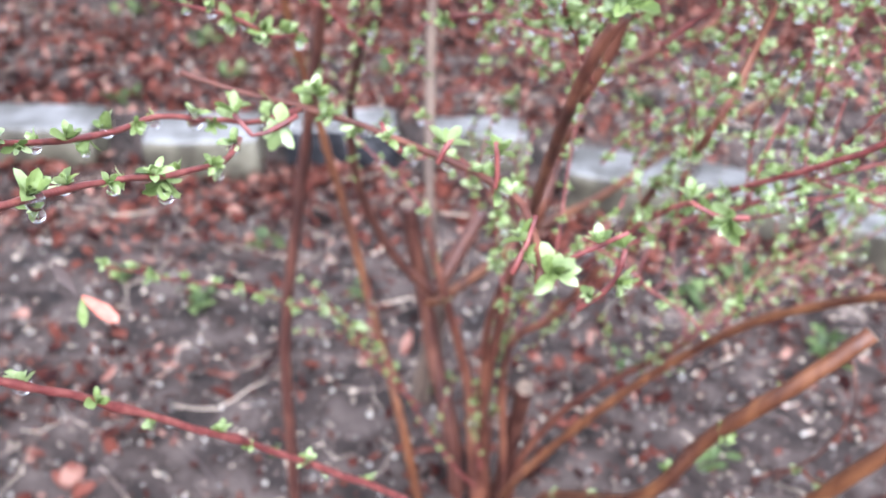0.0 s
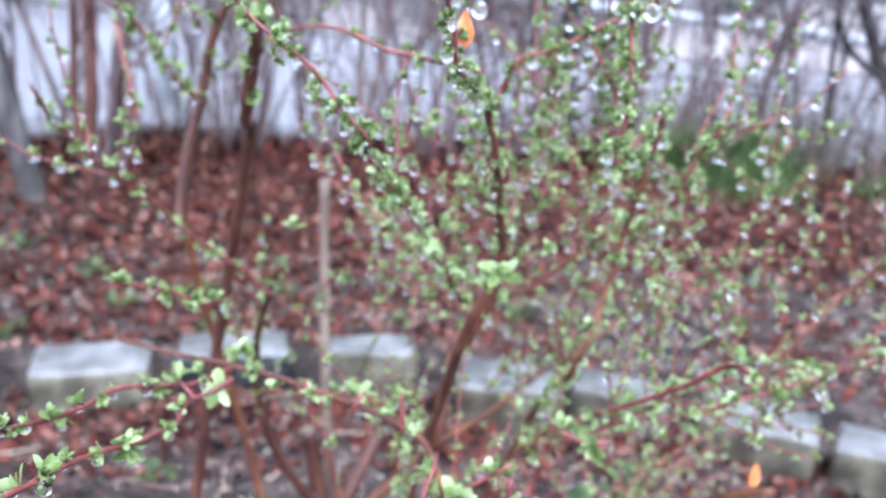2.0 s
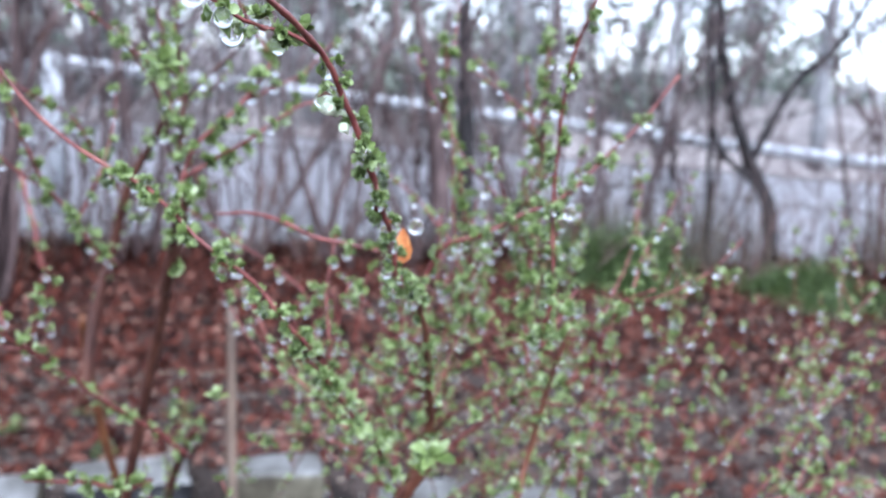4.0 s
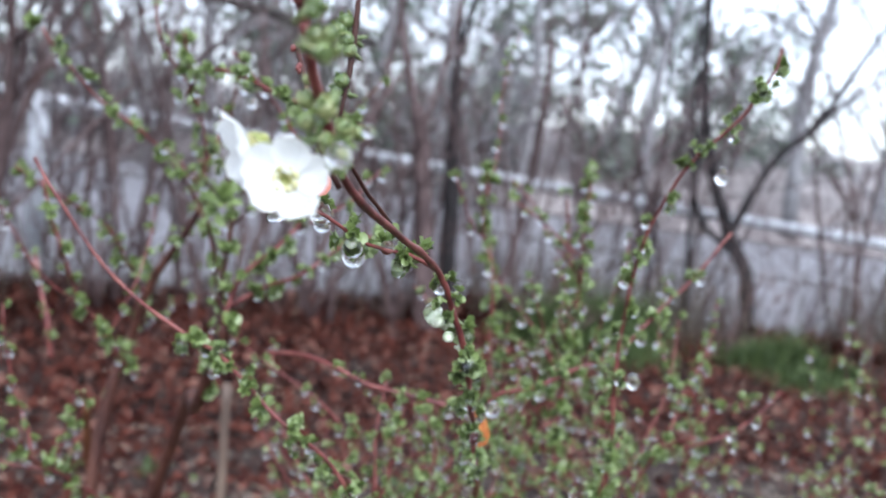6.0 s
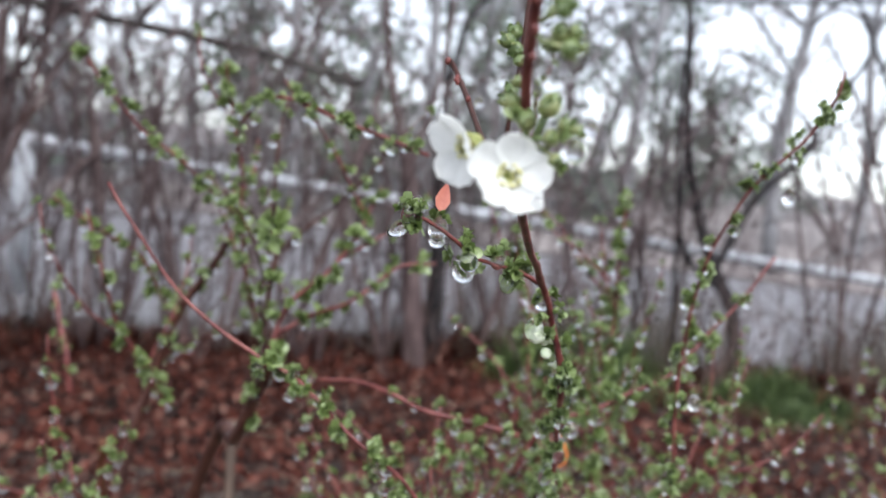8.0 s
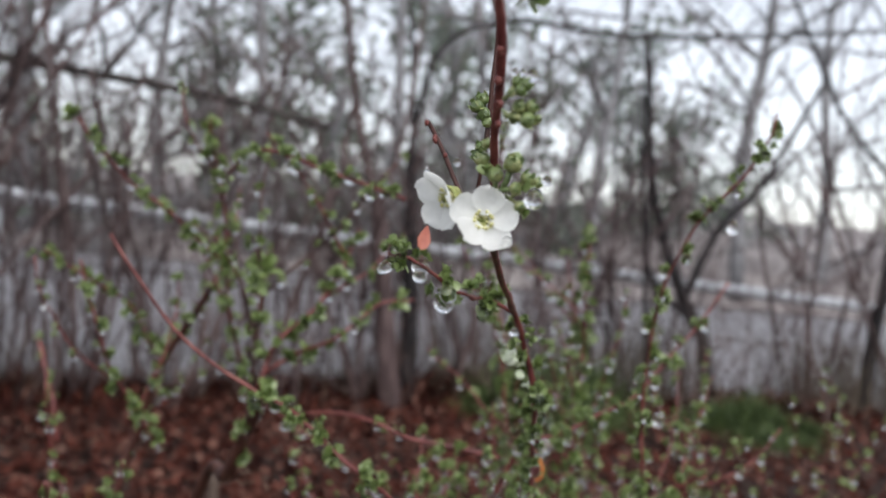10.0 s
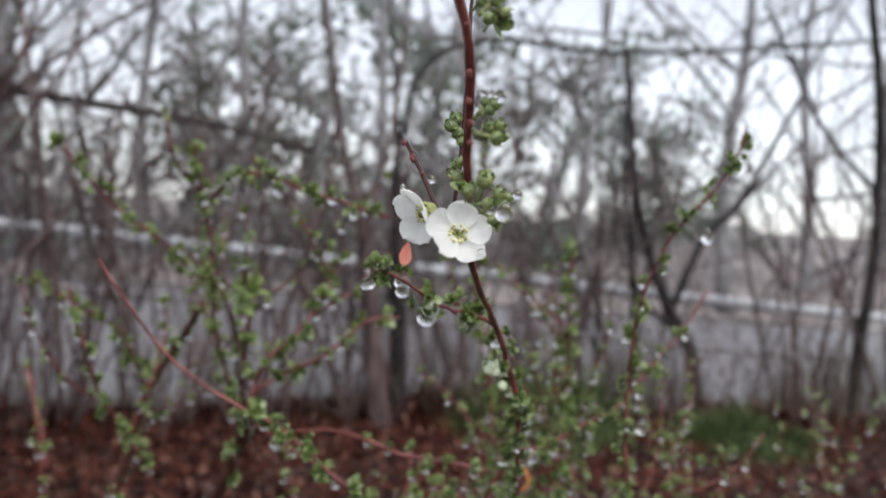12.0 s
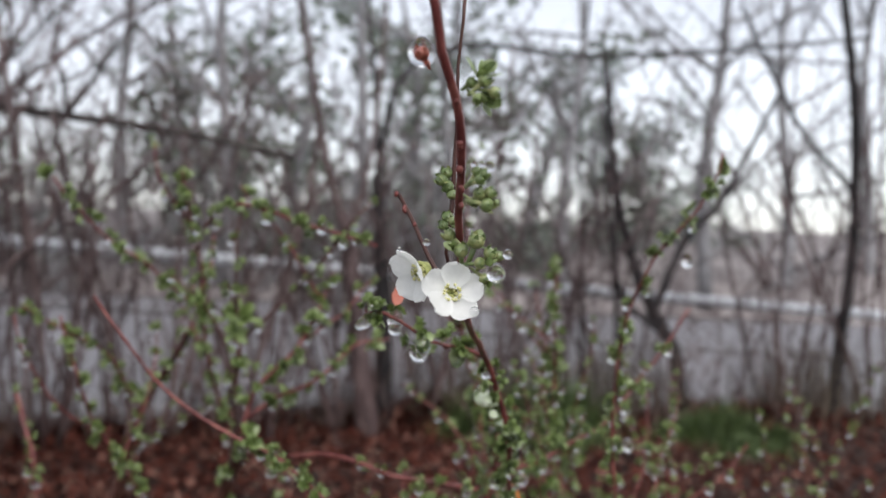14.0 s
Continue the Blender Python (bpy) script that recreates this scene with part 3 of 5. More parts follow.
shoot([(0.11, 0.327, 0.68), (0.1, 0.328, 0.682), (0.075, 0.334, 0.685), (0.059, 0.339, 0.691), (0.047, 0.348, 0.692), (0.033, 0.356, 0.69)], 0.001056, 0.0006, TWIG, (0.0, 0.75), 0.00952, 0, size=1.25)
shoot([(0.115, 0.343, 0.659), (0.124, 0.336, 0.683), (0.139, 0.329, 0.69), (0.156, 0.327, 0.7), (0.17, 0.329, 0.706), (0.185, 0.336, 0.719), (0.202, 0.341, 0.735), (0.219, 0.344, 0.756)], 0.001056, 0.000525, TWIG, (0.0, 0.9), 0.00476, 0, size=1.25)
shoot([(0.01, 0.402, 0.671), (0.011, 0.406, 0.715), (0.013, 0.406, 0.741), (0.006, 0.414, 0.761)], 0.001452, 0.00075, DARK_BARK, (0.25, 1), 0.00616, 4, size=1.25)
shoot([(0.014, 0.385, 0.693), (0.019, 0.387, 0.713), (0.037, 0.389, 0.731), (0.048, 0.4, 0.747), (0.058, 0.409, 0.768)], 0.001056, 0.0006, TWIG, (0.1, 1), 0.00616, 2, size=1.25)
shoot([(0.016, 0.385, 0.701), (0.028, 0.388, 0.709), (0.046, 0.37, 0.72), (0.064, 0.381, 0.734), (0.083, 0.391, 0.737)], 0.000924, 0.000525, TWIG, (0.1, 1), 0.00616, 0, size=1.25)
shoot([(-0.073, 0.558, 0.529), (-0.068, 0.567, 0.589), (-0.057, 0.567, 0.628), (-0.044, 0.555, 0.674), (-0.025, 0.541, 0.707), (-0.013, 0.534, 0.731)], 0.0045, 0.002, DARK_BARK, (0.3, 1), 0.00784, 6, size=1.25)
shoot([(-0.031, 0.471, 0.643), (-0.038, 0.451, 0.654), (-0.046, 0.441, 0.673), (-0.055, 0.43, 0.69), (-0.063, 0.418, 0.717), (-0.07, 0.415, 0.745)], 0.00099, 0.0006, TWIG, (0.0, 1), 0.007, 2, size=1.25)
shoot([(0.189, 0.413, 0.579), (0.184, 0.427, 0.625), (0.184, 0.426, 0.671), (0.186, 0.429, 0.709), (0.185, 0.429, 0.743), (0.184, 0.427, 0.776)], 0.001056, 0.0006, TWIG, (0.05, 1), 0.00476, 6, size=1.25)
shoot([(0.138, 0.46, 0.563), (0.147, 0.47, 0.601), (0.158, 0.468, 0.642), (0.152, 0.465, 0.691), (0.139, 0.458, 0.736), (0.136, 0.446, 0.773)], 0.001056, 0.000525, TWIG, (0.05, 1), 0.0056, 6, size=1.25)
shoot([(0.167, 0.398, 0.584), (0.159, 0.408, 0.611), (0.151, 0.405, 0.633), (0.154, 0.409, 0.656)], 0.000924, 0.000525, TWIG, (0.1, 1), 0.00504, 2, size=1.25)
shoot([(0.107, 0.397, 0.561), (0.11, 0.407, 0.587), (0.11, 0.404, 0.612), (0.116, 0.399, 0.634), (0.108, 0.404, 0.653)], 0.000924, 0.000525, TWIG, (0.1, 1), 0.00476, 4, size=1.25)
shoot([(0.106, 0.382, 0.576), (0.086, 0.378, 0.592), (0.07, 0.383, 0.607), (0.059, 0.386, 0.617)], 0.000792, 0.000525, TWIG, (0.1, 1), 0.00504, 2, size=1.25)
shoot([(0.11, 0.409, 0.562), (0.093, 0.411, 0.565), (0.069, 0.422, 0.567), (0.042, 0.428, 0.558)], 0.000792, 0.000525, TWIG, (0.2, 1), 0.00672, 2, size=1.25)
shoot([(0.15, 0.434, 0.555), (0.167, 0.427, 0.574), (0.184, 0.409, 0.596), (0.203, 0.387, 0.612), (0.213, 0.371, 0.65), (0.224, 0.359, 0.663)], 0.001188, 0.000525, TWIG, (0.2, 0.92), 0.00504, 4, size=1.25)
shoot([(0.319, 0.491, 0.496), (0.336, 0.492, 0.519), (0.361, 0.5, 0.544), (0.385, 0.506, 0.566), (0.412, 0.51, 0.596), (0.448, 0.518, 0.63)], 0.001848, 0.001125, BARK, (0.2, 1), 0.0112, 17, size=1.25)
shoot([(0.249, 0.406, 0.506), (0.276, 0.41, 0.512), (0.316, 0.419, 0.522), (0.358, 0.424, 0.533), (0.405, 0.431, 0.535)], 0.001452, 0.00075, TWIG, (0.05, 1), 0.00672, 6, size=1.25)
shoot([(0.217, 0.397, 0.512), (0.215, 0.407, 0.53), (0.22, 0.418, 0.558), (0.229, 0.424, 0.582), (0.232, 0.42, 0.609), (0.228, 0.426, 0.629)], 0.00099, 0.000525, TWIG, (0.05, 1), 0.00476, 2, size=1.25)
shoot([(0.273, 0.451, 0.497), (0.279, 0.465, 0.531), (0.277, 0.476, 0.557), (0.284, 0.482, 0.584), (0.29, 0.486, 0.612), (0.306, 0.495, 0.632), (0.332, 0.495, 0.642)], 0.001056, 0.000525, TWIG, (0.1, 1), 0.00616, 6, size=1.25)
shoot([(0.338, 0.459, 0.503), (0.361, 0.46, 0.532), (0.373, 0.461, 0.554), (0.39, 0.469, 0.574), (0.41, 0.474, 0.594)], 0.001056, 0.0006, TWIG, (0.1, 1), 0.0056, 6, size=1.25)
shoot([(0.355, 0.41, 0.501), (0.365, 0.417, 0.529), (0.383, 0.428, 0.552), (0.4, 0.436, 0.57)], 0.001188, 0.0006, TWIG, (0.1, 1), 0.00616, 6, size=1.25)
shoot([(0.097, 0.387, 0.589), (0.094, 0.396, 0.615), (0.095, 0.392, 0.641), (0.098, 0.395, 0.658)], 0.000396, 0.0003, TWIG, (0.85, 1), 0.0112, 0, size=1.25)
shoot([(0.209, 0.28, 0.584), (0.207, 0.291, 0.581), (0.194, 0.31, 0.561), (0.181, 0.329, 0.543), (0.165, 0.356, 0.52), (0.15, 0.38, 0.495), (0.129, 0.413, 0.447)], 0.001122, 0.0012, TWIG, (0.0, 0.9), 0.00896, 0, size=1.375)
shoot([(0.021, 0.638, 0.138), (-0.014, 0.596, 0.219), (-0.03, 0.564, 0.281), (-0.041, 0.526, 0.337)], 0.001584, 0.00105, TWIG, (0.3, 1), 0.01232, 2, size=1.25)
shoot([(0.011, 0.632, 0.162), (-0.015, 0.518, 0.316), (-0.041, 0.461, 0.37), (-0.053, 0.436, 0.394), (-0.079, 0.396, 0.425), (-0.097, 0.364, 0.451)], 0.001056, 0.0006, TWIG, (0.25, 1), 0.01008, 0, size=1.25)
shoot([(0.273, 0.459, 0.274), (0.288, 0.446, 0.314), (0.293, 0.438, 0.357), (0.288, 0.445, 0.38), (0.284, 0.455, 0.391)], 0.000924, 0.000675, DARK_BARK, None, 0.00616, 0, size=1.25)
shoot([(0.252, 0.433, 0.241), (0.262, 0.381, 0.34), (0.277, 0.364, 0.393), (0.289, 0.361, 0.415)], 0.0045, 0.004, ORANGE_BARK, None, 0.00616, 0, size=1.25)
shoot([(0.266, 0.474, 0.257), (0.282, 0.462, 0.282), (0.287, 0.418, 0.315), (0.301, 0.405, 0.356)], 0.00132, 0.0009, BARK, (0.3, 1), 0.0168, 0, size=1.25)
shoot([(0.184, 0.589, 0.238), (0.175, 0.597, 0.263), (0.169, 0.603, 0.288)], 0.001056, 0.00075, DARK_BARK, (0.3, 1), 0.00448, 0, size=1.25)
shoot([(0.079, 0.65, 0.031), (0.055, 0.642, 0.066), (0.009, 0.643, 0.145), (-0.005, 0.629, 0.194), (-0.028, 0.622, 0.222)], 0.001452, 0.00075, TWIG, (0.2, 1), 0.01232, 2, size=1.25)
shoot([(0.087, 0.653, 0.076), (0.094, 0.644, 0.17), (0.097, 0.617, 0.265), (0.108, 0.6, 0.311)], 0.001716, 0.0009, BARK, (0.2, 1), 0.0084, 4, size=1.25)
shoot([(0.083, 0.641, 0.064), (0.074, 0.637, 0.132), (0.076, 0.634, 0.189), (0.097, 0.638, 0.226)], 0.001452, 0.00075, TWIG, (0.1, 1), 0.00728, 4, size=1.25)
shoot([(0.034, 0.712, 0.33), (0.046, 0.715, 0.378), (0.063, 0.719, 0.414), (0.081, 0.713, 0.453)], 0.001056, 0.00075, DARK_BARK, (0.3, 0.6), 0.0168, 0, size=1.25)
shoot([(0.01, 0.842, 0.367), (0.038, 0.828, 0.38), (0.063, 0.819, 0.41), (0.085, 0.816, 0.43), (0.119, 0.784, 0.499)], 0.000924, 0.0006, TWIG, (0.3, 1), 0.0112, 0, size=1.25)
shoot([(-0.039, 0.51, 0.677), (-0.055, 0.482, 0.716), (-0.076, 0.468, 0.732), (-0.096, 0.463, 0.746)], 0.000792, 0.000525, TWIG, (0.0, 1), 0.00588, 0, size=1.25)
shoot([(0.006, 0.516, 0.676), (-0.001, 0.49, 0.705), (-0.006, 0.472, 0.736), (-0.008, 0.463, 0.769), (-0.014, 0.451, 0.795), (-0.018, 0.438, 0.818)], 0.00099, 0.0006, TWIG, (0.0, 1), 0.00532, 4, size=1.25)
shoot([(-0.01, 0.462, 0.747), (-0.027, 0.45, 0.762), (-0.035, 0.438, 0.771), (-0.052, 0.434, 0.782), (-0.068, 0.429, 0.799), (-0.076, 0.425, 0.811)], 0.000792, 0.000525, TWIG, (0.0, 1), 0.00588, 0, size=1.25)
shoot([(0.103, 0.252, 0.541), (0.108, 0.253, 0.548), (0.117, 0.252, 0.555), (0.124, 0.251, 0.561)], 0.000924, 0.000675, TWIG, (0.1, 1), 0.00728, 0, size=1.5)
shoot([(0.094, 0.253, 0.542), (0.097, 0.258, 0.55), (0.099, 0.262, 0.557)], 0.000924, 0.000675, TWIG, (0.1, 1), 0.00728, 0, size=1.5)
shoot([(0.114, 0.256, 0.53), (0.123, 0.256, 0.541), (0.125, 0.257, 0.551)], 0.000924, 0.000675, TWIG, (0.1, 1), 0.00728, 0, size=1.5)
shoot([(0.087, 0.271, 0.553), (0.087, 0.272, 0.564), (0.086, 0.271, 0.574)], 0.000924, 0.000675, TWIG, (0.1, 1), 0.00728, 0, size=1.5)
shoot([(0.058, 0.276, 0.566), (0.054, 0.277, 0.569), (0.051, 0.279, 0.574)], 0.000924, 0.000675, TWIG, (0.1, 1), 0.00728, 0, size=1.5)
shoot([(0.069, 0.276, 0.563), (0.071, 0.278, 0.568), (0.073, 0.28, 0.571)], 0.000924, 0.000675, TWIG, (0.1, 1), 0.00728, 0, size=1.5)
shoot([(0.164, 0.284, 0.551), (0.154, 0.286, 0.55), (0.146, 0.289, 0.552)], 0.000924, 0.000675, TWIG, (0.1, 1), 0.00728, 0, size=1.5)
shoot([(0.027, 0.275, 0.575), (0.015, 0.269, 0.57), (0.01, 0.27, 0.576)], 0.000924, 0.000675, TWIG, (0.1, 1), 0.00728, 0, size=1.5)
shoot([(0.281, 0.495, 0.522), (0.271, 0.499, 0.549), (0.255, 0.502, 0.571), (0.259, 0.499, 0.599), (0.249, 0.499, 0.618)], 0.000858, 0.000525, TWIG, (0.02, 1), 0.00784, 4, size=1.25)
shoot([(0.311, 0.467, 0.486), (0.307, 0.473, 0.533), (0.294, 0.477, 0.557), (0.296, 0.475, 0.591), (0.286, 0.475, 0.622), (0.269, 0.475, 0.65)], 0.000858, 0.000525, TWIG, (0.02, 1), 0.00728, 6, size=1.25)
shoot([(0.24, 0.472, 0.514), (0.225, 0.473, 0.571), (0.207, 0.47, 0.606), (0.202, 0.462, 0.643), (0.183, 0.45, 0.682)], 0.000858, 0.000525, TWIG, (0.02, 1), 0.00728, 6, size=1.25)
shoot([(0.179, 0.449, 0.478), (0.173, 0.452, 0.511), (0.177, 0.45, 0.546), (0.19, 0.443, 0.578)], 0.000858, 0.000525, TWIG, (0.02, 1), 0.00728, 4, size=1.25)
shoot([(0.248, 0.502, 0.51), (0.259, 0.508, 0.537), (0.279, 0.506, 0.554)], 0.000858, 0.000525, TWIG, (0.02, 1), 0.00728, 2, size=1.25)
shoot([(0.16, 0.398, 0.483), (0.196, 0.391, 0.503), (0.219, 0.385, 0.52), (0.245, 0.375, 0.536), (0.271, 0.36, 0.553)], 0.000858, 0.000525, TWIG, (0.02, 1), 0.00784, 6, size=1.25)
shoot([(0.147, 0.465, 0.558), (0.15, 0.46, 0.586), (0.157, 0.45, 0.619), (0.155, 0.44, 0.649), (0.152, 0.425, 0.681)], 0.000858, 0.000525, TWIG, (0.02, 1), 0.00672, 6, size=1.25)
shoot([(0.186, 0.485, 0.575), (0.187, 0.482, 0.586), (0.186, 0.47, 0.626), (0.184, 0.455, 0.66), (0.175, 0.442, 0.687)], 0.000858, 0.000525, TWIG, (0.02, 1), 0.00672, 4, size=1.25)
shoot([(0.136, 0.477, 0.475), (0.148, 0.479, 0.49), (0.176, 0.479, 0.514), (0.208, 0.471, 0.53), (0.233, 0.464, 0.545)], 0.000858, 0.000525, TWIG, (0.02, 1), 0.00784, 4, size=1.25)
shoot([(0.118, 0.433, 0.548), (0.124, 0.432, 0.583), (0.133, 0.428, 0.614), (0.146, 0.421, 0.632)], 0.000858, 0.000525, TWIG, (0.02, 1), 0.00672, 4, size=1.25)
shoot([(0.096, 0.475, 0.517), (0.102, 0.473, 0.57), (0.116, 0.468, 0.595), (0.12, 0.462, 0.621)], 0.000858, 0.000525, TWIG, (0.02, 1), 0.00672, 4, size=1.25)
shoot([(0.061, 0.568, 0.482), (0.071, 0.558, 0.524), (0.1, 0.54, 0.554)], 0.000858, 0.000525, TWIG, (0.02, 1), 0.00784, 2, size=1.25)
shoot([(0.079, 0.414, 0.585), (0.067, 0.404, 0.615), (0.077, 0.396, 0.638), (0.072, 0.387, 0.656)], 0.000858, 0.000525, TWIG, (0.02, 1), 0.00784, 2, size=1.25)
shoot([(0.087, 0.331, 0.625), (0.072, 0.311, 0.649), (0.065, 0.298, 0.662), (0.053, 0.276, 0.676)], 0.000858, 0.000525, TWIG, (0.02, 1), 0.00728, 2, size=1.25)
shoot([(0.132, 0.392, 0.465), (0.153, 0.388, 0.482), (0.173, 0.382, 0.497), (0.198, 0.371, 0.514)], 0.000858, 0.000525, TWIG, (0.02, 1), 0.00728, 4, size=1.25)
shoot([(0.108, 0.364, 0.474), (0.121, 0.363, 0.488), (0.136, 0.353, 0.49), (0.138, 0.343, 0.484)], 0.000858, 0.000525, TWIG, (0.02, 1), 0.00616, 4, size=1.25)
shoot([(0.216, 0.451, 0.396), (0.229, 0.457, 0.432), (0.245, 0.457, 0.46), (0.265, 0.45, 0.484)], 0.000858, 0.000525, TWIG, (0.02, 1), 0.00784, 4, size=1.25)
shoot([(0.277, 0.416, 0.475), (0.282, 0.415, 0.503), (0.293, 0.407, 0.521)], 0.000858, 0.000525, TWIG, (0.02, 1), 0.00728, 4, size=1.25)
shoot([(0.048, 0.441, 0.45), (0.031, 0.444, 0.476), (0.05, 0.444, 0.485), (0.07, 0.435, 0.477)], 0.000858, 0.000525, TWIG, (0.02, 1), 0.00784, 2, size=1.25)
shoot([(0.248, 0.52, 0.565), (0.248, 0.512, 0.592), (0.23, 0.504, 0.626), (0.227, 0.49, 0.658)], 0.000858, 0.000525, TWIG, (0.02, 1), 0.00728, 4, size=1.25)
shoot([(0.094, 0.417, 0.409), (0.085, 0.413, 0.455), (0.084, 0.408, 0.492), (0.08, 0.405, 0.506)], 0.000858, 0.000525, TWIG, (0.02, 1), 0.00672, 4, size=1.25)
shoot([(0.126, 0.398, 0.544), (0.109, 0.394, 0.553), (0.104, 0.393, 0.573), (0.108, 0.391, 0.58)], 0.000858, 0.000525, TWIG, (0.02, 1), 0.00616, 2, size=1.25)

shoot([(0.241, 0.627, 0.25), (0.266, 0.664, 0.26), (0.29, 0.701, 0.286)], 0.0011, 0.0006, TWIG, (0.45, 1), 0.014, 0)
shoot([(0.237, 0.629, 0.253), (0.284, 0.68, 0.263), (0.332, 0.731, 0.29)], 0.0011, 0.0006, TWIG, (0.45, 1), 0.014, 0)
shoot([(0.248, 0.632, 0.258), (0.308, 0.674, 0.268), (0.367, 0.715, 0.295)], 0.0011, 0.0006, TWIG, (0.45, 1), 0.014, 0)
shoot([(0.254, 0.649, 0.264), (0.332, 0.711, 0.277), (0.409, 0.773, 0.307)], 0.0011, 0.0006, TWIG, (0.45, 1), 0.014, 0)
shoot([(0.258, 0.631, 0.254), (0.331, 0.673, 0.264), (0.405, 0.715, 0.291)], 0.0011, 0.0006, TWIG, (0.45, 1), 0.014, 0)
shoot([(0.211, 0.662, 0.273), (0.249, 0.709, 0.278), (0.286, 0.756, 0.299)], 0.0011, 0.0006, TWIG, (0.45, 1), 0.014, 0)
shoot([(0.188, 0.614, 0.313), (0.199, 0.64, 0.327), (0.211, 0.667, 0.357)], 0.0011, 0.0006, TWIG, (0.45, 1), 0.014, 0)
shoot([(0.097, 0.643, 0.223), (0.108, 0.652, 0.246), (0.119, 0.66, 0.285)], 0.0011, 0.0006, TWIG, (0.45, 1), 0.014, 0)
shoot([(0.143, 0.594, 0.288), (0.152, 0.592, 0.314), (0.161, 0.59, 0.355)], 0.0011, 0.0006, TWIG, (0.45, 1), 0.014, 0)

# leaf tufts: singly in the stretch before the crown, the rest in one mesh
for place, way, s in [((0.1205, 0.311, 0.605), (0.1, -0.5, 0.85), 2.1), ((0.118, 0.31, 0.603), (-0.6, -0.6, 0.4), 1.6), ((0.029, 0.398, 0.594), (0, -0.3, 1), 1.5), ((0.022, 0.315, 0.566), (0, -0.4, 0.9), 1.7), ((0.012, 0.358, 0.748), (0.2, -0.6, 0.8), 2.0), ((0.01, 0.36, 0.744), (-0.6, -0.6, 0.2), 1.8)]:
    tufts.append((Vector(place), Vector(way).to_track_quat("Z", "Y"), s, int(s * 10) % 12))
near = sorted(range(len(tufts)), key=lambda k: tufts[k][0].y)
for k in near[:300]:
    p, q, s, v = tufts[k]
    ob = part("leaf_tuft", TUFT_MESH[v], None, bush)
    ob.matrix_basis = BASE @ Matrix.LocRotScale(p, q, (s, s, s))
vs, fs = [], []
for k in near[300:]:
    p, q, s, v = tufts[k]
    m, n = Matrix.LocRotScale(p, q, (s, s, s)), len(vs)
    vs += [tuple(m @ Vector(c)) for c in TUFTS[v][0]]
    fs += [tuple(i + n for i in f) for f in TUFTS[v][1]]
ob = tagged(part("foliage", raw_mesh("foliage", vs, fs, LEAF), None, bush), kind="stuff")
ob.matrix_basis = BASE

# ---- flowers and buds ----


def petal_mesh(r, seed):
    """A broad round petal along +y, cupped towards +z."""
    rr = random.Random(seed)
    vs, fs, nu, nv = [], [], 11, 11
    for i in range(nv + 1):
        s = i / nv
        if s < 0.55:
            half = r * (0.16 + 0.275 * math.sin(math.pi / 2 * s / 0.55) ** 1.2)
        else:
            half = r * 0.435 * math.sqrt(max(0.0, 1 - ((s - 0.55) / 0.452) ** 2))
        for j in range(nu):
            w = j / (nu - 1) * 2 - 1
            x, y = half * w, r * (0.2 + 0.8 * s) - 0.06 * r * math.exp(-(w * 3.2) ** 2) * s ** 4
            z = 0.5 * r * (x / r) ** 2 - 0.06 * r * s + 0.42 * r * (s - 0.45) ** 2 + 0.06 * r * w * s + 0.022 * r * math.sin(5 * w + seed) * s + 0.008 * r * rr.uniform(-1, 1) * s
            vs.append((x, y, z))
    for i in range(nv):
        for j in range(nu - 1):
            a = i * nu + j
            fs.append((a, a + 1, a + nu + 1, a + nu))
    return raw_mesh("petal", vs, fs, PETAL)


def flower(place, normal, up, r, seed):
    """Five petals round a yellow-green cup with stamens."""
    rr = random.Random(seed)
    z = Vector(normal).normalized()
    x = Vector(up).cross(z).normalized()
    m = Matrix((x, z.cross(x), z)).transposed().to_4x4()
    cup = bmesh.new()
    prof = [(0.05, -0.34), (0.2, -0.28), (0.3, -0.05), (0.31, 0.04), (0.27, 0.04), (0.24, -0.01), (0.14, -0.05), (0.02, -0.06)]
    rings = [[cup.verts.new((math.cos(math.tau * q / 14) * p * r, math.sin(math.tau * q / 14) * p * r, h * r)) for q in range(14)] for p, h in prof]
    for a, c in zip(rings, rings[1:]):
        for q in range(14):
            cup.faces.new((a[q], a[(q + 1) % 14], c[(q + 1) % 14], c[q]))
    for k in range(5):
        a = k * 1.2566 + 0.2
        bmesh.ops.create_icosphere(cup, subdivisions=1, radius=r * 0.07, matrix=Matrix.Translation((math.cos(a) * r * 0.085, math.sin(a) * r * 0.085, -0.01 * r)))
    head = bmesh.new()
    for k in range(34):
        a = k * 2.4
        outer = k % 3 > 0
        rad = r * (rr.uniform(0.21, 0.29) if outer else rr.uniform(0.12, 0.2))
        hh = r * (rr.uniform(0.1, 0.24) if outer else rr.uniform(0.0, 0.1))
        tip = Vector((math.cos(a) * rad * 0.9, math.sin(a) * rad * 0.9, hh))
        tube(head, [Vector((math.cos(a) * rad, math.sin(a) * rad, -0.06 * r)), tip], [r * 0.018, r * 0.014], 4)
        bmesh.ops.create_icosphere(head, subdivisions=1, radius=r * 0.055, matrix=Matrix.Translation(tip))
    for f in head.faces:
        f.smooth = True
    for f in cup.faces:
        f.smooth = True
    fl = part("flower", cup, CUP, bush, "white five-petalled flower with a yellow-green centre")
    fl.matrix_basis = BASE @ Matrix.Translation(place) @ m
    part("stamen_ring", head, STAMEN, fl)
    for k in range(5):
        p = part("petal", petal_mesh(r, seed * 5 + k), None, fl)
        p.matrix_basis = Matrix.Rotation(k * math.tau / 5 + rr.uniform(-0.08, 0.08), 4, "Z") @ Matrix.Rotation(radians(rr.uniform(16, 36)), 4, "X")
    return fl


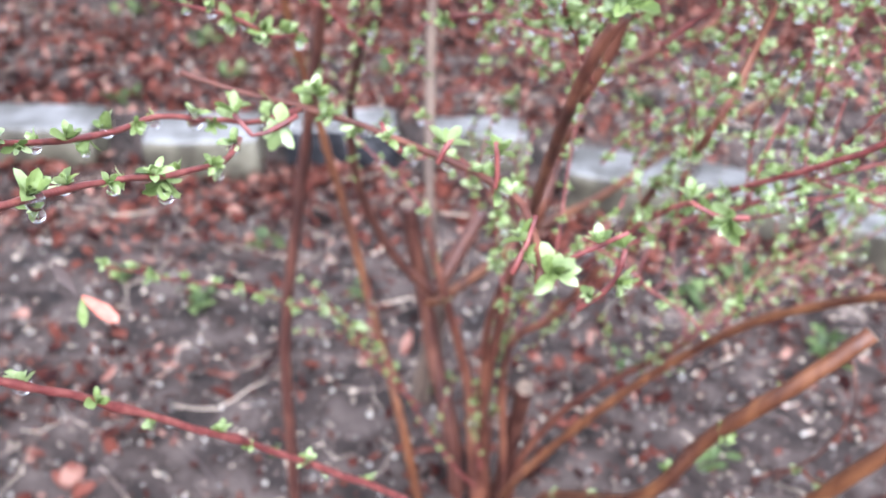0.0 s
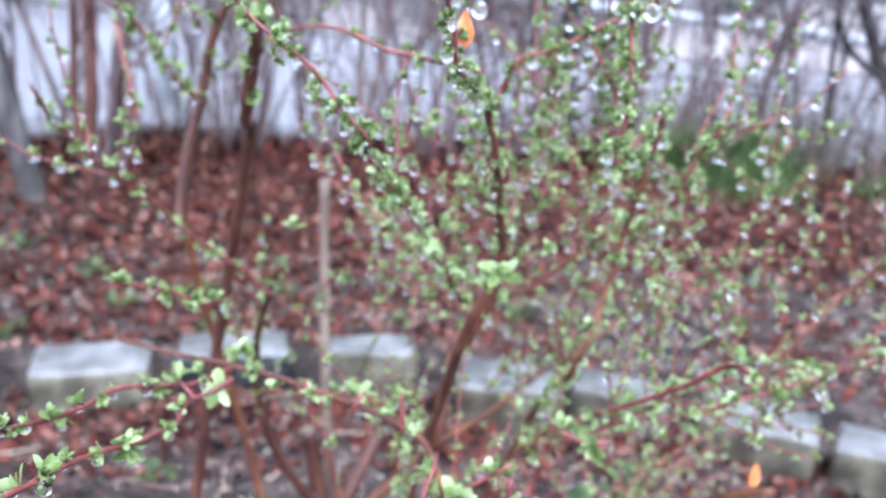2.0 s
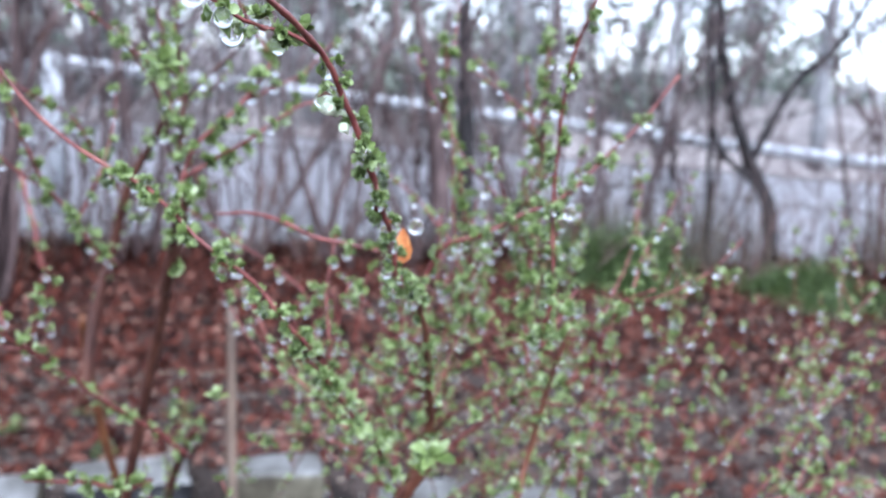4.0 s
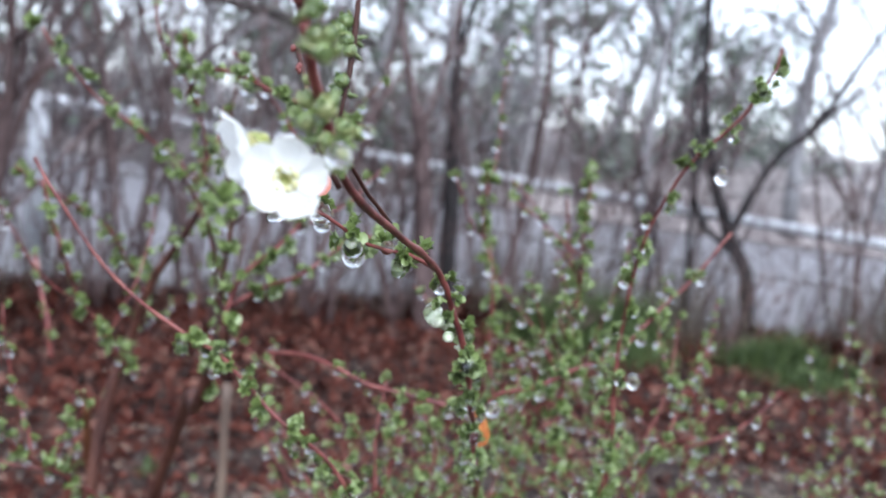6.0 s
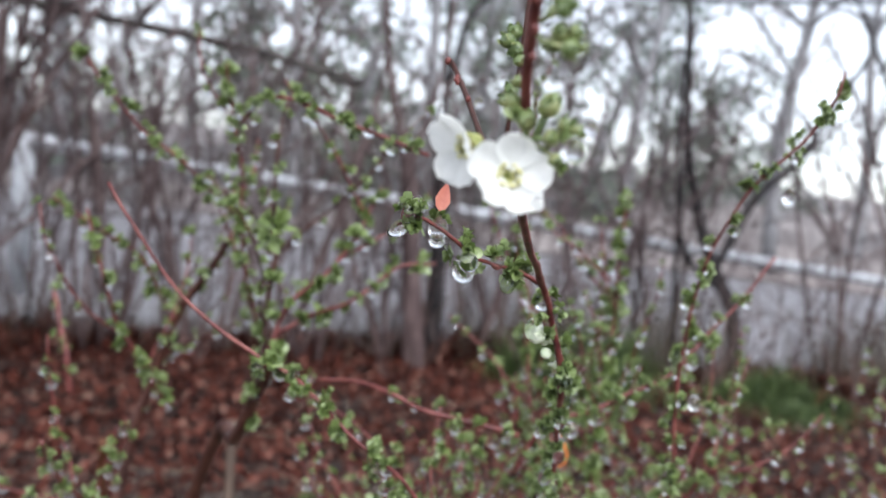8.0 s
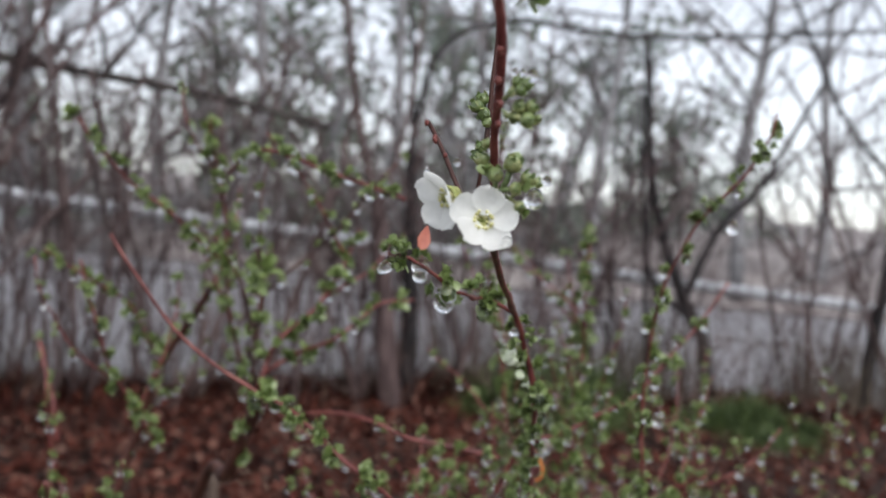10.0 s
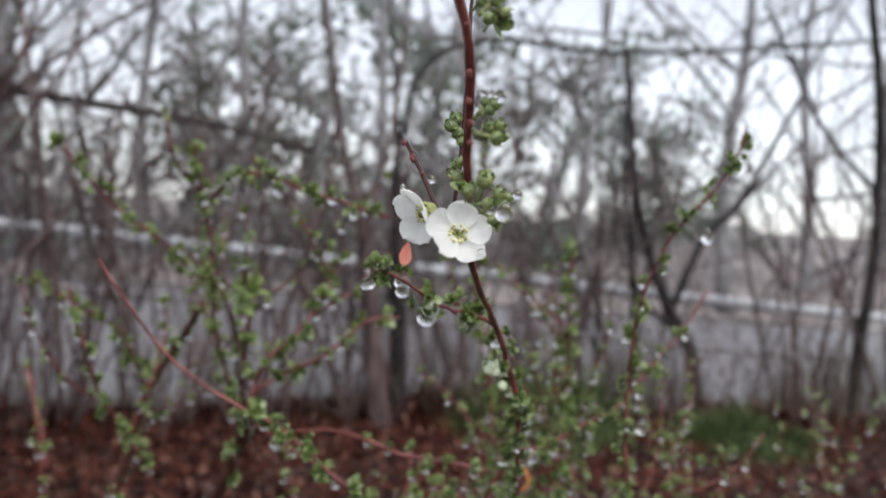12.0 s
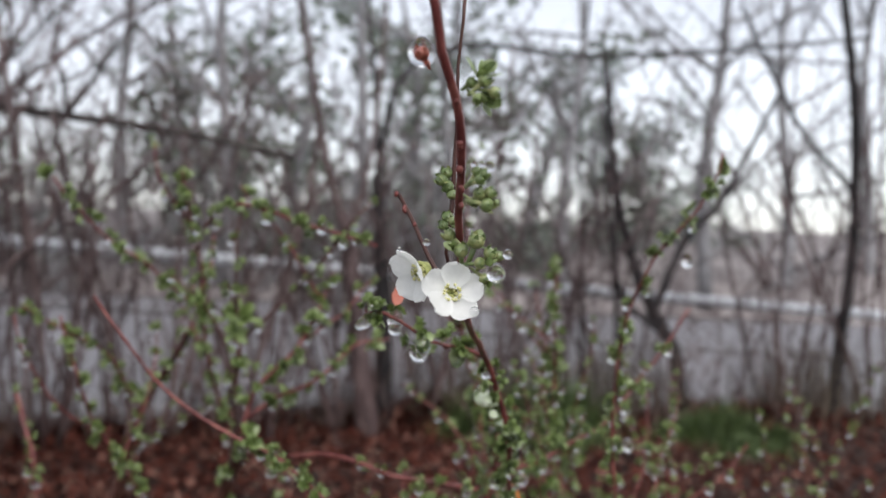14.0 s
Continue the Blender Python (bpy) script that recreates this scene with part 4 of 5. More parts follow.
flower((0.0394, 0.1188, 0.7744), (-0.12, -0.95, 0.26), (0.1, 0, 1), 0.0057, 3)
flower((0.0353, 0.124, 0.7779), (-0.8, -0.38, -0.33), (0.3, 0.1, 1), 0.0058, 4)


def bud(place, r, material, way, label=""):
    """A round bud in a five-lobed cup on a short stalk."""
    bm = bmesh.new()
    bmesh.ops.create_uvsphere(bm, u_segments=12, v_segments=8, radius=r)
    for v in bm.verts:
        v.co.z *= 0.92
        if v.co.z > r * 0.55:
            v.co.z -= (v.co.z - r * 0.55) * 0.75
    for k in range(5):
        a = k * math.tau / 5
        vs = [bm.verts.new(Vector((math.cos(a + t) * q, math.sin(a + t) * q, h))) for t, q, h in ((-0.5, r * 0.95, 0), (0.5, r * 0.95, 0), (0.3, r * 0.92, r * 0.7), (0, r * 0.72, r * 1.08), (-0.3, r * 0.92, r * 0.7))]
        bm.faces.new(vs)
    tube(bm, [Vector((0, 0, -r * 3.2)), Vector((0, 0, -r * 0.8))], [r * 0.25, r * 0.4], 6)
    for f in bm.faces:
        f.smooth = True
    ob = part("flower_bud", bm, material, bush, label)
    ob.matrix_basis = BASE @ Matrix.LocRotScale(Vector(place), Vector(way).to_track_quat("Z", "Y"), None)


for place, r, way in [((0.0407, 0.1098, 0.7941), 0.0012, (0.5, -0.3, 0.8)), ((0.0415, 0.1086, 0.7936), 0.0011, (0.8, -0.3, 0.5)), ((0.0408, 0.1084, 0.7927), 0.0011, (0.6, -0.6, 0.3)),
                      ((0.0412, 0.1102, 0.7907), 0.0012, (0.3, -0.7, 0.4)), ((0.0428, 0.1097, 0.7908), 0.0012, (0.8, -0.3, 0.5)), ((0.0422, 0.1091, 0.7888), 0.0014, (0.7, -0.6, -0.2)),
                      ((0.0409, 0.1115, 0.7893), 0.001, (0.3, -0.5, -0.3)), ((0.0438, 0.1096, 0.7893), 0.0007, (1, -0.2, 0)), ((0.0432, 0.1176, 0.7833), 0.0017, (0.2, -0.4, 0.9)),
                      ((0.0455, 0.1171, 0.7813), 0.0014, (0.5, -0.4, 0.8)), ((0.0411, 0.1194, 0.7816), 0.0015, (-0.2, -0.6, 0.6)), ((0.0436, 0.1167, 0.7796), 0.0012, (0.6, -0.6, 0.1)),
                      ((0.0474, 0.1186, 0.7808), 0.0011, (0.8, -0.1, 0.4)), ((0.0447, 0.1175, 0.777), 0.0012, (0.5, -0.6, -0.5)), ((0.041, 0.1252, 0.7867), 0.001, (-0.6, 0.1, 0.6)),
                      ((0.0408, 0.1265, 0.7843), 0.0015, (-0.6, 0.1, 0.5)), ((0.0385, 0.1003, 0.8064), 0.0012, (0.6, -0.5, 0.6)), ((0.04, 0.1003, 0.8048), 0.0011, (0.9, -0.3, -0.2)),
                      ((0.0375, 0.1002, 0.8037), 0.0011, (0.3, -0.6, -0.5)), ((0.0369, 0.1018, 0.8063), 0.001, (0.2, -0.8, 0.2))]:
    bud(place, r * 0.86, BUD, way, "round green flower bud")
for place, r, way in [((0.0447, 0.1478, 0.7957), 0.0014, (-0.8, -0.3, 0.4)), ((0.0456, 0.1477, 0.797), 0.0013, (-0.4, -0.5, 0.7)), ((0.0459, 0.1473, 0.7943), 0.0013, (-0.6, -0.5, -0.2)),
                      ((0.0466, 0.1468, 0.7928), 0.0011, (-0.4, -0.6, 0.2)), ((0.0458, 0.1466, 0.7882), 0.0012, (-0.4, -0.6, 0.5)), ((0.0451, 0.147, 0.7866), 0.0011, (-0.8, -0.3, 0.1))]:
    bud(place, r, BUD, way, "round green flower bud")
bud((0.0302, 0.1055, 0.8108), 0.0009, RED_LEAF, (-0.5, -0.4, 0.6), "reddish bud held in a rain drop")
for place, r, way in [((0.076, 0.2135, 0.739), 0.0022, (-0.8, -0.3, 0.3)), ((0.0845, 0.2185, 0.731), 0.0017, (0.2, -0.9, 0.2)), ((0.08, 0.217, 0.734), 0.0014, (-0.2, -0.8, 0.3))]:
    bud(place, r, PALE_BUD, way, "opening bud with a white tip")
# tufts and single leaves by the flowers
for place, way, s in [((0.0432, 0.1188, 0.7822), (0.2, -0.4, 0.9), 0.62),
                      ((0.0445, 0.1175, 0.7797), (0.7, -0.4, 0.1), 0.6),
                      ((0.0453, 0.1183, 0.7776), (0.4, -0.4, -0.8), 0.55),
                      ((0.0412, 0.1214, 0.7812), (-0.5, -0.3, 0.7), 0.6),
                      ((0.0382, 0.1019, 0.8048), (0.7, -0.4, -0.5), 0.7),
                      ((0.0376, 0.1014, 0.807), (0.5, -0.5, 0.6), 0.7),
                      ((0.0406, 0.1115, 0.7899), (0.6, -0.4, -0.3), 0.35)]:
    ob = part("leaf_tuft", TUFT_MESH[int(s * 100) % 12], None, bush)
    ob.matrix_basis = BASE @ Matrix.LocRotScale(Vector(place), Vector(way).to_track_quat("Z", "Y"), (s, s, s))

# leaf scars on the flowering twig
for place, r in [((0.0369, 0.1095, 0.7923), 0.0009), ((0.0384, 0.1071, 0.7981), 0.0006), ((0.0368, 0.1076, 0.7977), 0.0006), ((0.0364, 0.1056, 0.8022), 0.0006), ((0.0388, 0.109, 0.7955), 0.0006), ((0.0409, 0.1133, 0.7866), 0.0008), ((0.0385, 0.1121, 0.7894), 0.0006), ((0.0392, 0.1107, 0.7911), 0.0005), ((0.0398, 0.1152, 0.7858), 0.0007), ((0.0374, 0.1095, 0.7946), 0.0005),
                 ((0.039, 0.158, 0.791), 0.0007), ((0.0412, 0.153, 0.787), 0.0006), ((0.0375, 0.16, 0.793), 0.0007), ((0.0395, 0.157, 0.7885), 0.0006), ((0.0378, 0.1565, 0.7899), 0.0005)]:
    spot, thick = min(((q, t) for line, t in twig_lines for q in line if q.y < 0.2), key=lambda v: (v[0] - Vector(place)).length)
    place = spot + (Vector(place) - spot).normalized() * thick * 0.8
    bm = bmesh.new()
    bmesh.ops.create_icosphere(bm, subdivisions=2, radius=r * 0.8, matrix=Matrix.Diagonal((0.9, 0.9, 1.2, 1)))
    for f in bm.faces:
        f.smooth = True
    ob = part("leaf_scar", bm, TWIG, bush)
    ob.matrix_basis = BASE @ Matrix.Translation(place)


def lone_leaf(place, way, face, length, width, material, label):
    v, f = leaf_shape(length, width, 0.35, 0.12)
    y = Vector(way).normalized()
    x = y.cross(Vector(face)).normalized()
    ob = part("dead_leaf" if material is ORANGE_LEAF else "leaf", raw_mesh("leaf", v, f, material), None, bush, label)
    ob.matrix_basis = BASE @ Matrix.Translation(place) @ Matrix((x, y, x.cross(y))).transposed().to_4x4()


lone_leaf((0.0995, 0.254, 0.7035), (0.08, -0.1, -1), (-0.3, -1, 0), 0.0105, 0.0058, ORANGE_LEAF, "withered orange leaf")
lone_leaf((0.0465, 0.194, 0.7728), (-0.25, -0.1, -1), (0.1, -1, 0), 0.006, 0.0034, RED_LEAF, "reddish young leaf")
lone_leaf((0.257, 0.362, 0.499), (-0.2, -0.2, -1), (0.3, -1, 0.2), 0.012, 0.007, ORANGE_LEAF, "withered orange leaf")
lone_leaf((-0.071, 0.303, 0.479), (0.75, 0.1, -0.75), (0.2, -0.6, 0.8), 0.017, 0.006, RED_LEAF, "dry reddish leaf")
lone_leaf((-0.073, 0.303, 0.480), (-0.45, 0.1, 0.85), (0.2, -0.9, 0.3), 0.015, 0.005, CHIP, "dry pale leaf")
lone_leaf((-0.071, 0.303, 0.478), (-0.1, 0.0, -1.0), (0.2, -0.9, 0.3), 0.013, 0.004, LEAF, "drooping green leaf")

# ---- water drops ----


def drop_mesh():
    bm = bmesh.new()
    bmesh.ops.create_icosphere(bm, subdivisions=3, radius=1)
    for v in bm.verts:
        if v.co.z > 0:
            v.co.z *= 1.0 + 0.22 * v.co.z
            k = 1 - 0.12 * max(0.0, v.co.z - 0.2)
            v.co.x *= k
            v.co.y *= k
    for f in bm.faces:
        f.smooth = True
    return mesh_of("water_drop", bm, DROP)


WATER = drop_mesh()


def water_drop(place, r, long=1.0, tilt=None):
    ob = tagged(new("water_drop", WATER), "clear rain drop hanging from a wet twig", "water drop", "rain drops on the twigs")
    q = Vector(tilt).to_track_quat("Z", "Y") if tilt else Euler((0, 0, 0)).to_quaternion()
    ob.matrix_basis = Matrix.LocRotScale(Vector(place), q, (r, r, r * long))


water_drop((0.045, 0.1122, 0.778), 0.0015)
water_drop((0.0483, 0.1163, 0.7811), 0.0008)
water_drop((0.0409, 0.1085, 0.7951), 0.0005)
water_drop((0.0308, 0.1206, 0.7816), 0.0004)
water_drop((0.0375, 0.1935, 0.7628), 0.0016, 1.9, (0.75, 0.1, 0.55))
water_drop((0.0465, 0.199, 0.7605), 0.0018)
water_drop((0.0399, 0.1093, 0.7952), 0.0005)
water_drop((0.0422, 0.1082, 0.7947), 0.0009)
water_drop((0.0302, 0.1055, 0.8108), 0.0021)
water_drop((0.0349, 0.1187, 0.7828), 0.0006)
water_drop((0.0424, 0.1151, 0.7716), 0.0008)
water_drop((0.0945, 0.257, 0.702), 0.0017)
water_drop((0.1035, 0.256, 0.7035), 0.0024)
water_drop((0.0748, 0.2125, 0.7405), 0.0024)
water_drop((0.1665, 0.259, 0.7795), 0.0021, 1.3)
water_drop((0.1625, 0.293, 0.7045), 0.0024, 1.15)
order = sorted(range(len(drops)), key=lambda k: drops[k][0].y)
for k in order[:270]:
    water_drop(*drops[k], rnd.uniform(0.95, 1.3))
bm = bmesh.new()
bmesh.ops.create_icosphere(bm, subdivisions=2, radius=1.1)
bm.verts.ensure_lookup_table()
bead, bead_faces = [v.co.copy() for v in bm.verts], [[v.index for v in f.verts] for f in bm.faces]
bm.free()
vs, fs = [], []
for k in order[270:]:
    p, r = drops[k]
    n = len(vs)
    vs += [tuple(p + v * r) for v in bead]
    fs += [[n + i for i in f] for f in bead_faces]
tagged(new("water_drops", raw_mesh("water_drops", vs, fs, DROP)), "many small rain drops beading on the far twigs", "water drops", kind="stuff")

# ---- wooden stake ----
bm = bmesh.new()
line = spline([(0.02, 0.86, -0.02), (0.0, 0.86, 0.2), (-0.012, 0.9, 0.36), (-0.016, 0.92, 0.5)], 0.02)
tube(bm, line, [0.006 * (1 - 0.15 * k / len(line)) for k in range(len(line))], 9, 0.35)
tagged(new("garden_stake", mesh_of("garden_stake", bm, STAKE)), "weathered pale brown wooden stake behind the bush", "stake")
bm = bmesh.new()
line = spline([(0.0, 0.8, -0.01), (0.01, 0.79, 0.08), (0.028, 0.78, 0.17)], 0.015)
tube(bm, line, [0.0105 * (1 - 0.2 * k / len(line)) for k in range(len(line))], 8, 0.4)
tagged(new("dead_stub", mesh_of("dead_stub", bm, STAKE)), "bleached dead stem stub leaning in the soil", "dead stem")

# ---- litter ----
rl = random.Random(5)


def curled(rows, x, y, z, length, width, r):
    """Notes one dead leaf: its place, tilt, size and curl."""
    rows.append((x, y, z, r.gauss(0, 0.5), r.gauss(0, 0.5), r.uniform(0, 6.28), length, width, r.uniform(-0.6, 0.9), r.uniform(-0.4, 0.5)))


def leaves_of(rows):
    """Verts and faces of all the noted leaves."""
    x, y, z, a, b, c, ln, wd, curl, bend = np.array(rows).T
    out = np.empty((len(rows), 12, 3))
    for i, (s, k) in enumerate(((0, 0.08), (0.3, 0.8), (0.65, 0.85), (1, 0.05))):
        for j, w in enumerate((-1, 0, 1)):
            px, py = w * k * wd / 2, (s - 0.5) * ln
            pz = abs(w) * curl * k * wd * 0.4 + bend * ln * (s - 0.5) ** 2 + a * py + b * px
            out[:, i * 3 + j] = np.stack([x + px * np.cos(c) - py * np.sin(c), y + px * np.sin(c) + py * np.cos(c), z + pz], 1)
    quads = [(q, q + 1, q + 4, q + 3) for p in (0, 3, 6) for q in (p, p + 1)]
    faces = (np.arange(len(rows)) * 12)[:, None, None] + np.array(quads)[None]
    return out.reshape(-1, 3).tolist(), faces.reshape(-1, 4).tolist()


def litter_amount(x, y):
    q = Vector((x, y, 0))
    k = kerb_line(x)
    if y < k - 0.02:
        a = 0.08 + 1.4 * max(0.0, 1 - (k - y) / 0.4) ** 1.2 + 0.4 * noise.noise(q * 4.2)
    else:
        a = 0.8 + 0.8 * noise.noise(q * 2.6) + 0.5 * noise.noise(q * 9) + 0.4 * min(1.0, (y - k) / 0.8)
        if y < k + 0.75 and x > 0.2:
            a -= 0.55
    return a


rows = []
while len(rows) < 52000:
    y = rl.uniform(0.1, 3.52)
    x = 0.3 + rl.gauss(0, 1.3) if rl.random() < 0.86 else 0.3 + rl.gauss(0, 3.2)
    if abs(x - 0.3) > 7 or y < 0.3 + 0.5 * rl.random() ** 2 and abs(x) > 1:
        continue
    if y > bed_edge(x) + 0.05 or rl.random() > litter_amount(x, y) or abs(y - kerb_line(x)) < 0.05:
        continue
    s = rl.uniform(0.01, 0.021) + 0.02 * rl.random() ** 3 if y > kerb_line(x) else rl.uniform(0.01, 0.03)
    curled(rows, x, y, ground_z(x, y) + rl.uniform(0.001, 0.012) + (0.012 * rl.random() if y > 2 else 0), s, s * rl.uniform(0.3, 0.7), rl)
while len(rows) < 61000:
    y = rl.uniform(0.2, 1.5)
    x = rl.uniform(-1.3, 1.4)
    if rl.random() < 0.45 + 0.9 * noise.noise(Vector((x * 6, y * 6, 4))) and abs(y - kerb_line(x)) > 0.05:
        s = rl.uniform(0.004, 0.014)
        curled(rows, x, y, ground_z(x, y) + rl.uniform(0.001, 0.005), s, s * rl.uniform(0.3, 0.7), rl)
vs, fs = leaves_of(rows)
tagged(new("leaf_litter", raw_mesh("leaf_litter", vs, fs, LITTER)), "wet red-brown dead leaves strewn over the soil", "leaf litter", kind="stuff")

for name, material, count, lo, hi, label in (("wood_chips", CHIP, 17000, 0.002, 0.008, "pale wood chips and bark crumbs in the soil"),
                                            ("gravel", PEBBLE, 11000, 0.0015, 0.0065, "small grey and pale pebbles in the soil"),
                                            ("soil_crumbs", SOIL, 11000, 0.003, 0.013, "dark crumbs of wet soil")):
    vs, fs = [], []
    for k in range(count):
        y = 0.2 + 1.8 * rl.random()
        x = rl.uniform(-1.4, 1.5)
        s = lo + (hi - lo) * rl.random() ** 2.2
        sx, sy, sz = (s * rl.uniform(1, 2.2), s * rl.uniform(0.35, 0.7), s * 0.3) if material is CHIP else (s, s * rl.uniform(0.6, 1), s * rl.uniform(0.5, 0.8))
        m = Matrix.LocRotScale((x, y, ground_z(x, y) + sz * 0.35), Euler((rl.gauss(0, 0.3), rl.gauss(0, 0.3), rl.uniform(0, 6.28))), (sx / 2, sy / 2, sz / 2))
        n = len(vs)
        box = [(-1, -1, -1), (1, -0.8, -1), (1, 1, -1), (-0.8, 1, -1), (-0.6, -0.7, 1), (0.7, -0.6, 0.8), (0.6, 0.7, 1), (-0.7, 0.6, 0.9)]
        vs += [tuple(m @ Vector([c * rl.uniform(0.75, 1.2) for c in q])) for q in box]
        fs += [tuple(n + i for i in q) for q in ((3, 2, 1, 0), (4, 5, 6, 7), (0, 1, 5, 4), (1, 2, 6, 5), (2, 3, 7, 6), (3, 0, 4, 7))]
    tagged(new(name, raw_mesh(name, vs, fs, material, False)), label, name.replace("_", " "), kind="stuff")

# dry straws and fallen twigs
bm = bmesh.new()
for k in range(1150):
    y = 0.2 + 2.6 * rl.random()
    x = rl.uniform(-1.6, 1.8)
    if abs(y - kerb_line(x)) < 0.09:
        continue
    a, ln = rl.uniform(0, 6.28), rl.uniform(0.03, 0.16)
    z = ground_z(x, y) + rl.uniform(0.003, 0.012)
    pts = [(x + math.cos(a + rl.gauss(0, 0.2)) * ln * s, y + math.sin(a + rl.gauss(0, 0.2)) * ln * s, z + rl.uniform(0, 0.008)) for s in (0, 0.35, 0.7, 1)]
    line = spline(pts, 0.02)
    r = rl.uniform(0.0004, 0.0009)
    tube(bm, line, [r] * len(line), 4)
tagged(new("fallen_twigs", mesh_of("fallen_twigs", bm, CHIP)), "thin dry straws and fallen twigs on the soil", "fallen twigs", kind="stuff")

# ---- weeds ----


def weed(x, y, size, seed):
    r = random.Random(seed)
    ob = thing("weed", "small green seedling weed growing in the soil", "weed", "weeds", (x, y, ground_z(x, y)))
    vs, fs = [], []
    for k in range(r.randint(9, 18)):
        v, f = leaf_shape(size * r.uniform(0.3, 0.6), size * r.uniform(0.16, 0.3), 0.3, r.uniform(-0.3, 0.2))
        m = Matrix.Translation((r.uniform(-1, 1) * size * 0.4, r.uniform(-1, 1) * size * 0.4, r.uniform(0.05, 0.4) * size)) @ Matrix.Rotation(r.uniform(0, 6.28), 4, "Z") @ Matrix.Rotation(radians(r.uniform(5, 55)), 4, "X")
        n = len(vs)
        vs += [tuple(m @ Vector(q)) for q in v]
        fs += [tuple(i + n for i in q) for q in f]
    part("leaves", raw_mesh("leaves", vs, fs, GRASS), None, ob)
    bm = bmesh.new()
    tube(bm, [Vector((0, 0, -0.004)), Vector((0, 0, size * 0.35))], [0.0012, 0.0007], 5)
    part("stalk", bm, GRASS, ob)


for k, (x, y, s) in enumerate([(-0.32, 0.93, 0.05), (-0.28, 1.09, 0.04), (-0.44, 0.98, 0.035), (-0.12, 0.99, 0.03), (0.03, 0.82, 0.035), (0.36, 1.05, 0.06), (0.42, 1.12, 0.07),
                               (0.5, 0.98, 0.05), (0.33, 0.76, 0.05), (0.24, 0.9, 0.035), (-0.5, 1.62, 0.05), (-0.36, 1.7, 0.06), (-0.62, 1.78, 0.06), (-0.2, 1.72, 0.05),
                               (0.12, 1.8, 0.05), (0.3, 1.66, 0.05), (-0.85, 1.95, 0.07), (0.6, 1.75, 0.06), (0.9, 1.9, 0.07), (-0.3, 1.52, 0.05), (0.05, 1.62, 0.04), (-0.66, 1.46, 0.05)]):
    weed(x, y, s, 300 + k)

# ---- grass by the far kerb ----
vs, fs = [], []
MOUNDS = [(0.98, 3.0, 0.15, 0.22), (1.12, 3.0, 0.16, 0.26), (1.3, 3.05, 0.16, 0.26), (1.2, 2.85, 0.18, 0.15), (1.75, 2.85, 0.14, 0.12), (1.9, 2.9, 0.16, 0.15), (1.85, 2.65, 0.15, 0.08), (2.05, 2.8, 0.1, 0.08)]
for k in range(6500):
    mx, my, spread, tall = rl.choice(MOUNDS)
    x, y = rl.gauss(mx, spread * 0.6), rl.gauss(my, spread * 0.5)
    if y > bed_edge(x):
        continue
    q = math.exp(-((x - mx) ** 2 + (y - my) ** 2) / spread ** 2)
    h, a, w = tall * rl.uniform(0.4, 1.1) * (0.25 + 0.75 * q), rl.uniform(0, 6.28), rl.uniform(0.0015, 0.0032)
    z, dx, dy, lean = ground_z(x, y), math.cos(a), math.sin(a), rl.uniform(0.2, 1.1) * h
    n = len(vs)
    vs += [(x - dy * w, y + dx * w, z), (x + dy * w, y - dx * w, z), (x + dy * w * 0.8 + dx * lean * 0.35, y - dx * w * 0.8 + dy * lean * 0.35, z + h * 0.6),
           (x - dy * w * 0.8 + dx * lean * 0.35, y + dx * w * 0.8 + dy * lean * 0.35, z + h * 0.6), (x + dx * lean, y + dy * lean, z + h)]
    fs += [(n, n + 1, n + 2, n + 3), (n + 3, n + 2, n + 4)]
tagged(new("grass", raw_mesh("grass", vs, fs, GRASS)), "olive green grass mounds by the road kerb", "grass", kind="stuff")

# ---- dry undergrowth along the bed's far edge ----
vs, fs = [], []
for k in range(7000):
    x, y = (rl.uniform(-2.7, 3.2) if k % 8 else 0.3 + rl.gauss(0, 3.5)), 0.0
    y = bed_edge(x) + 0.04 - abs(rl.gauss(0, 0.2))
    h, a, w = (rl.uniform(0.015, 0.11) + 0.03 * rl.random() ** 3) * (0.7 + 0.9 * noise.noise(Vector((x * 1.7, y, 8)))), rl.uniform(0, 6.28), rl.uniform(0.003, 0.012)
    z, dx, dy, lean = ground_z(x, y), math.cos(a), math.sin(a), rl.uniform(0.2, 2.2) * h
    n = len(vs)
    vs += [(x - dy * w * 0.3, y + dx * w * 0.3, z), (x + dy * w * 0.3, y - dx * w * 0.3, z), (x + dy * w + dx * lean * 0.4, y - dx * w + dy * lean * 0.4, z + h * 0.7),
           (x - dy * w + dx * lean * 0.4, y + dx * w + dy * lean * 0.4, z + h * 0.75), (x + dx * lean, y + dy * lean, z + h)]
    fs += [(n, n + 1, n + 2, n + 3), (n + 3, n + 2, n + 4)]
tagged(new("dry_undergrowth", raw_mesh("dry_undergrowth", vs, fs, LITTER)), "withered red-brown undergrowth along the kerb", "dry weeds", kind="stuff")

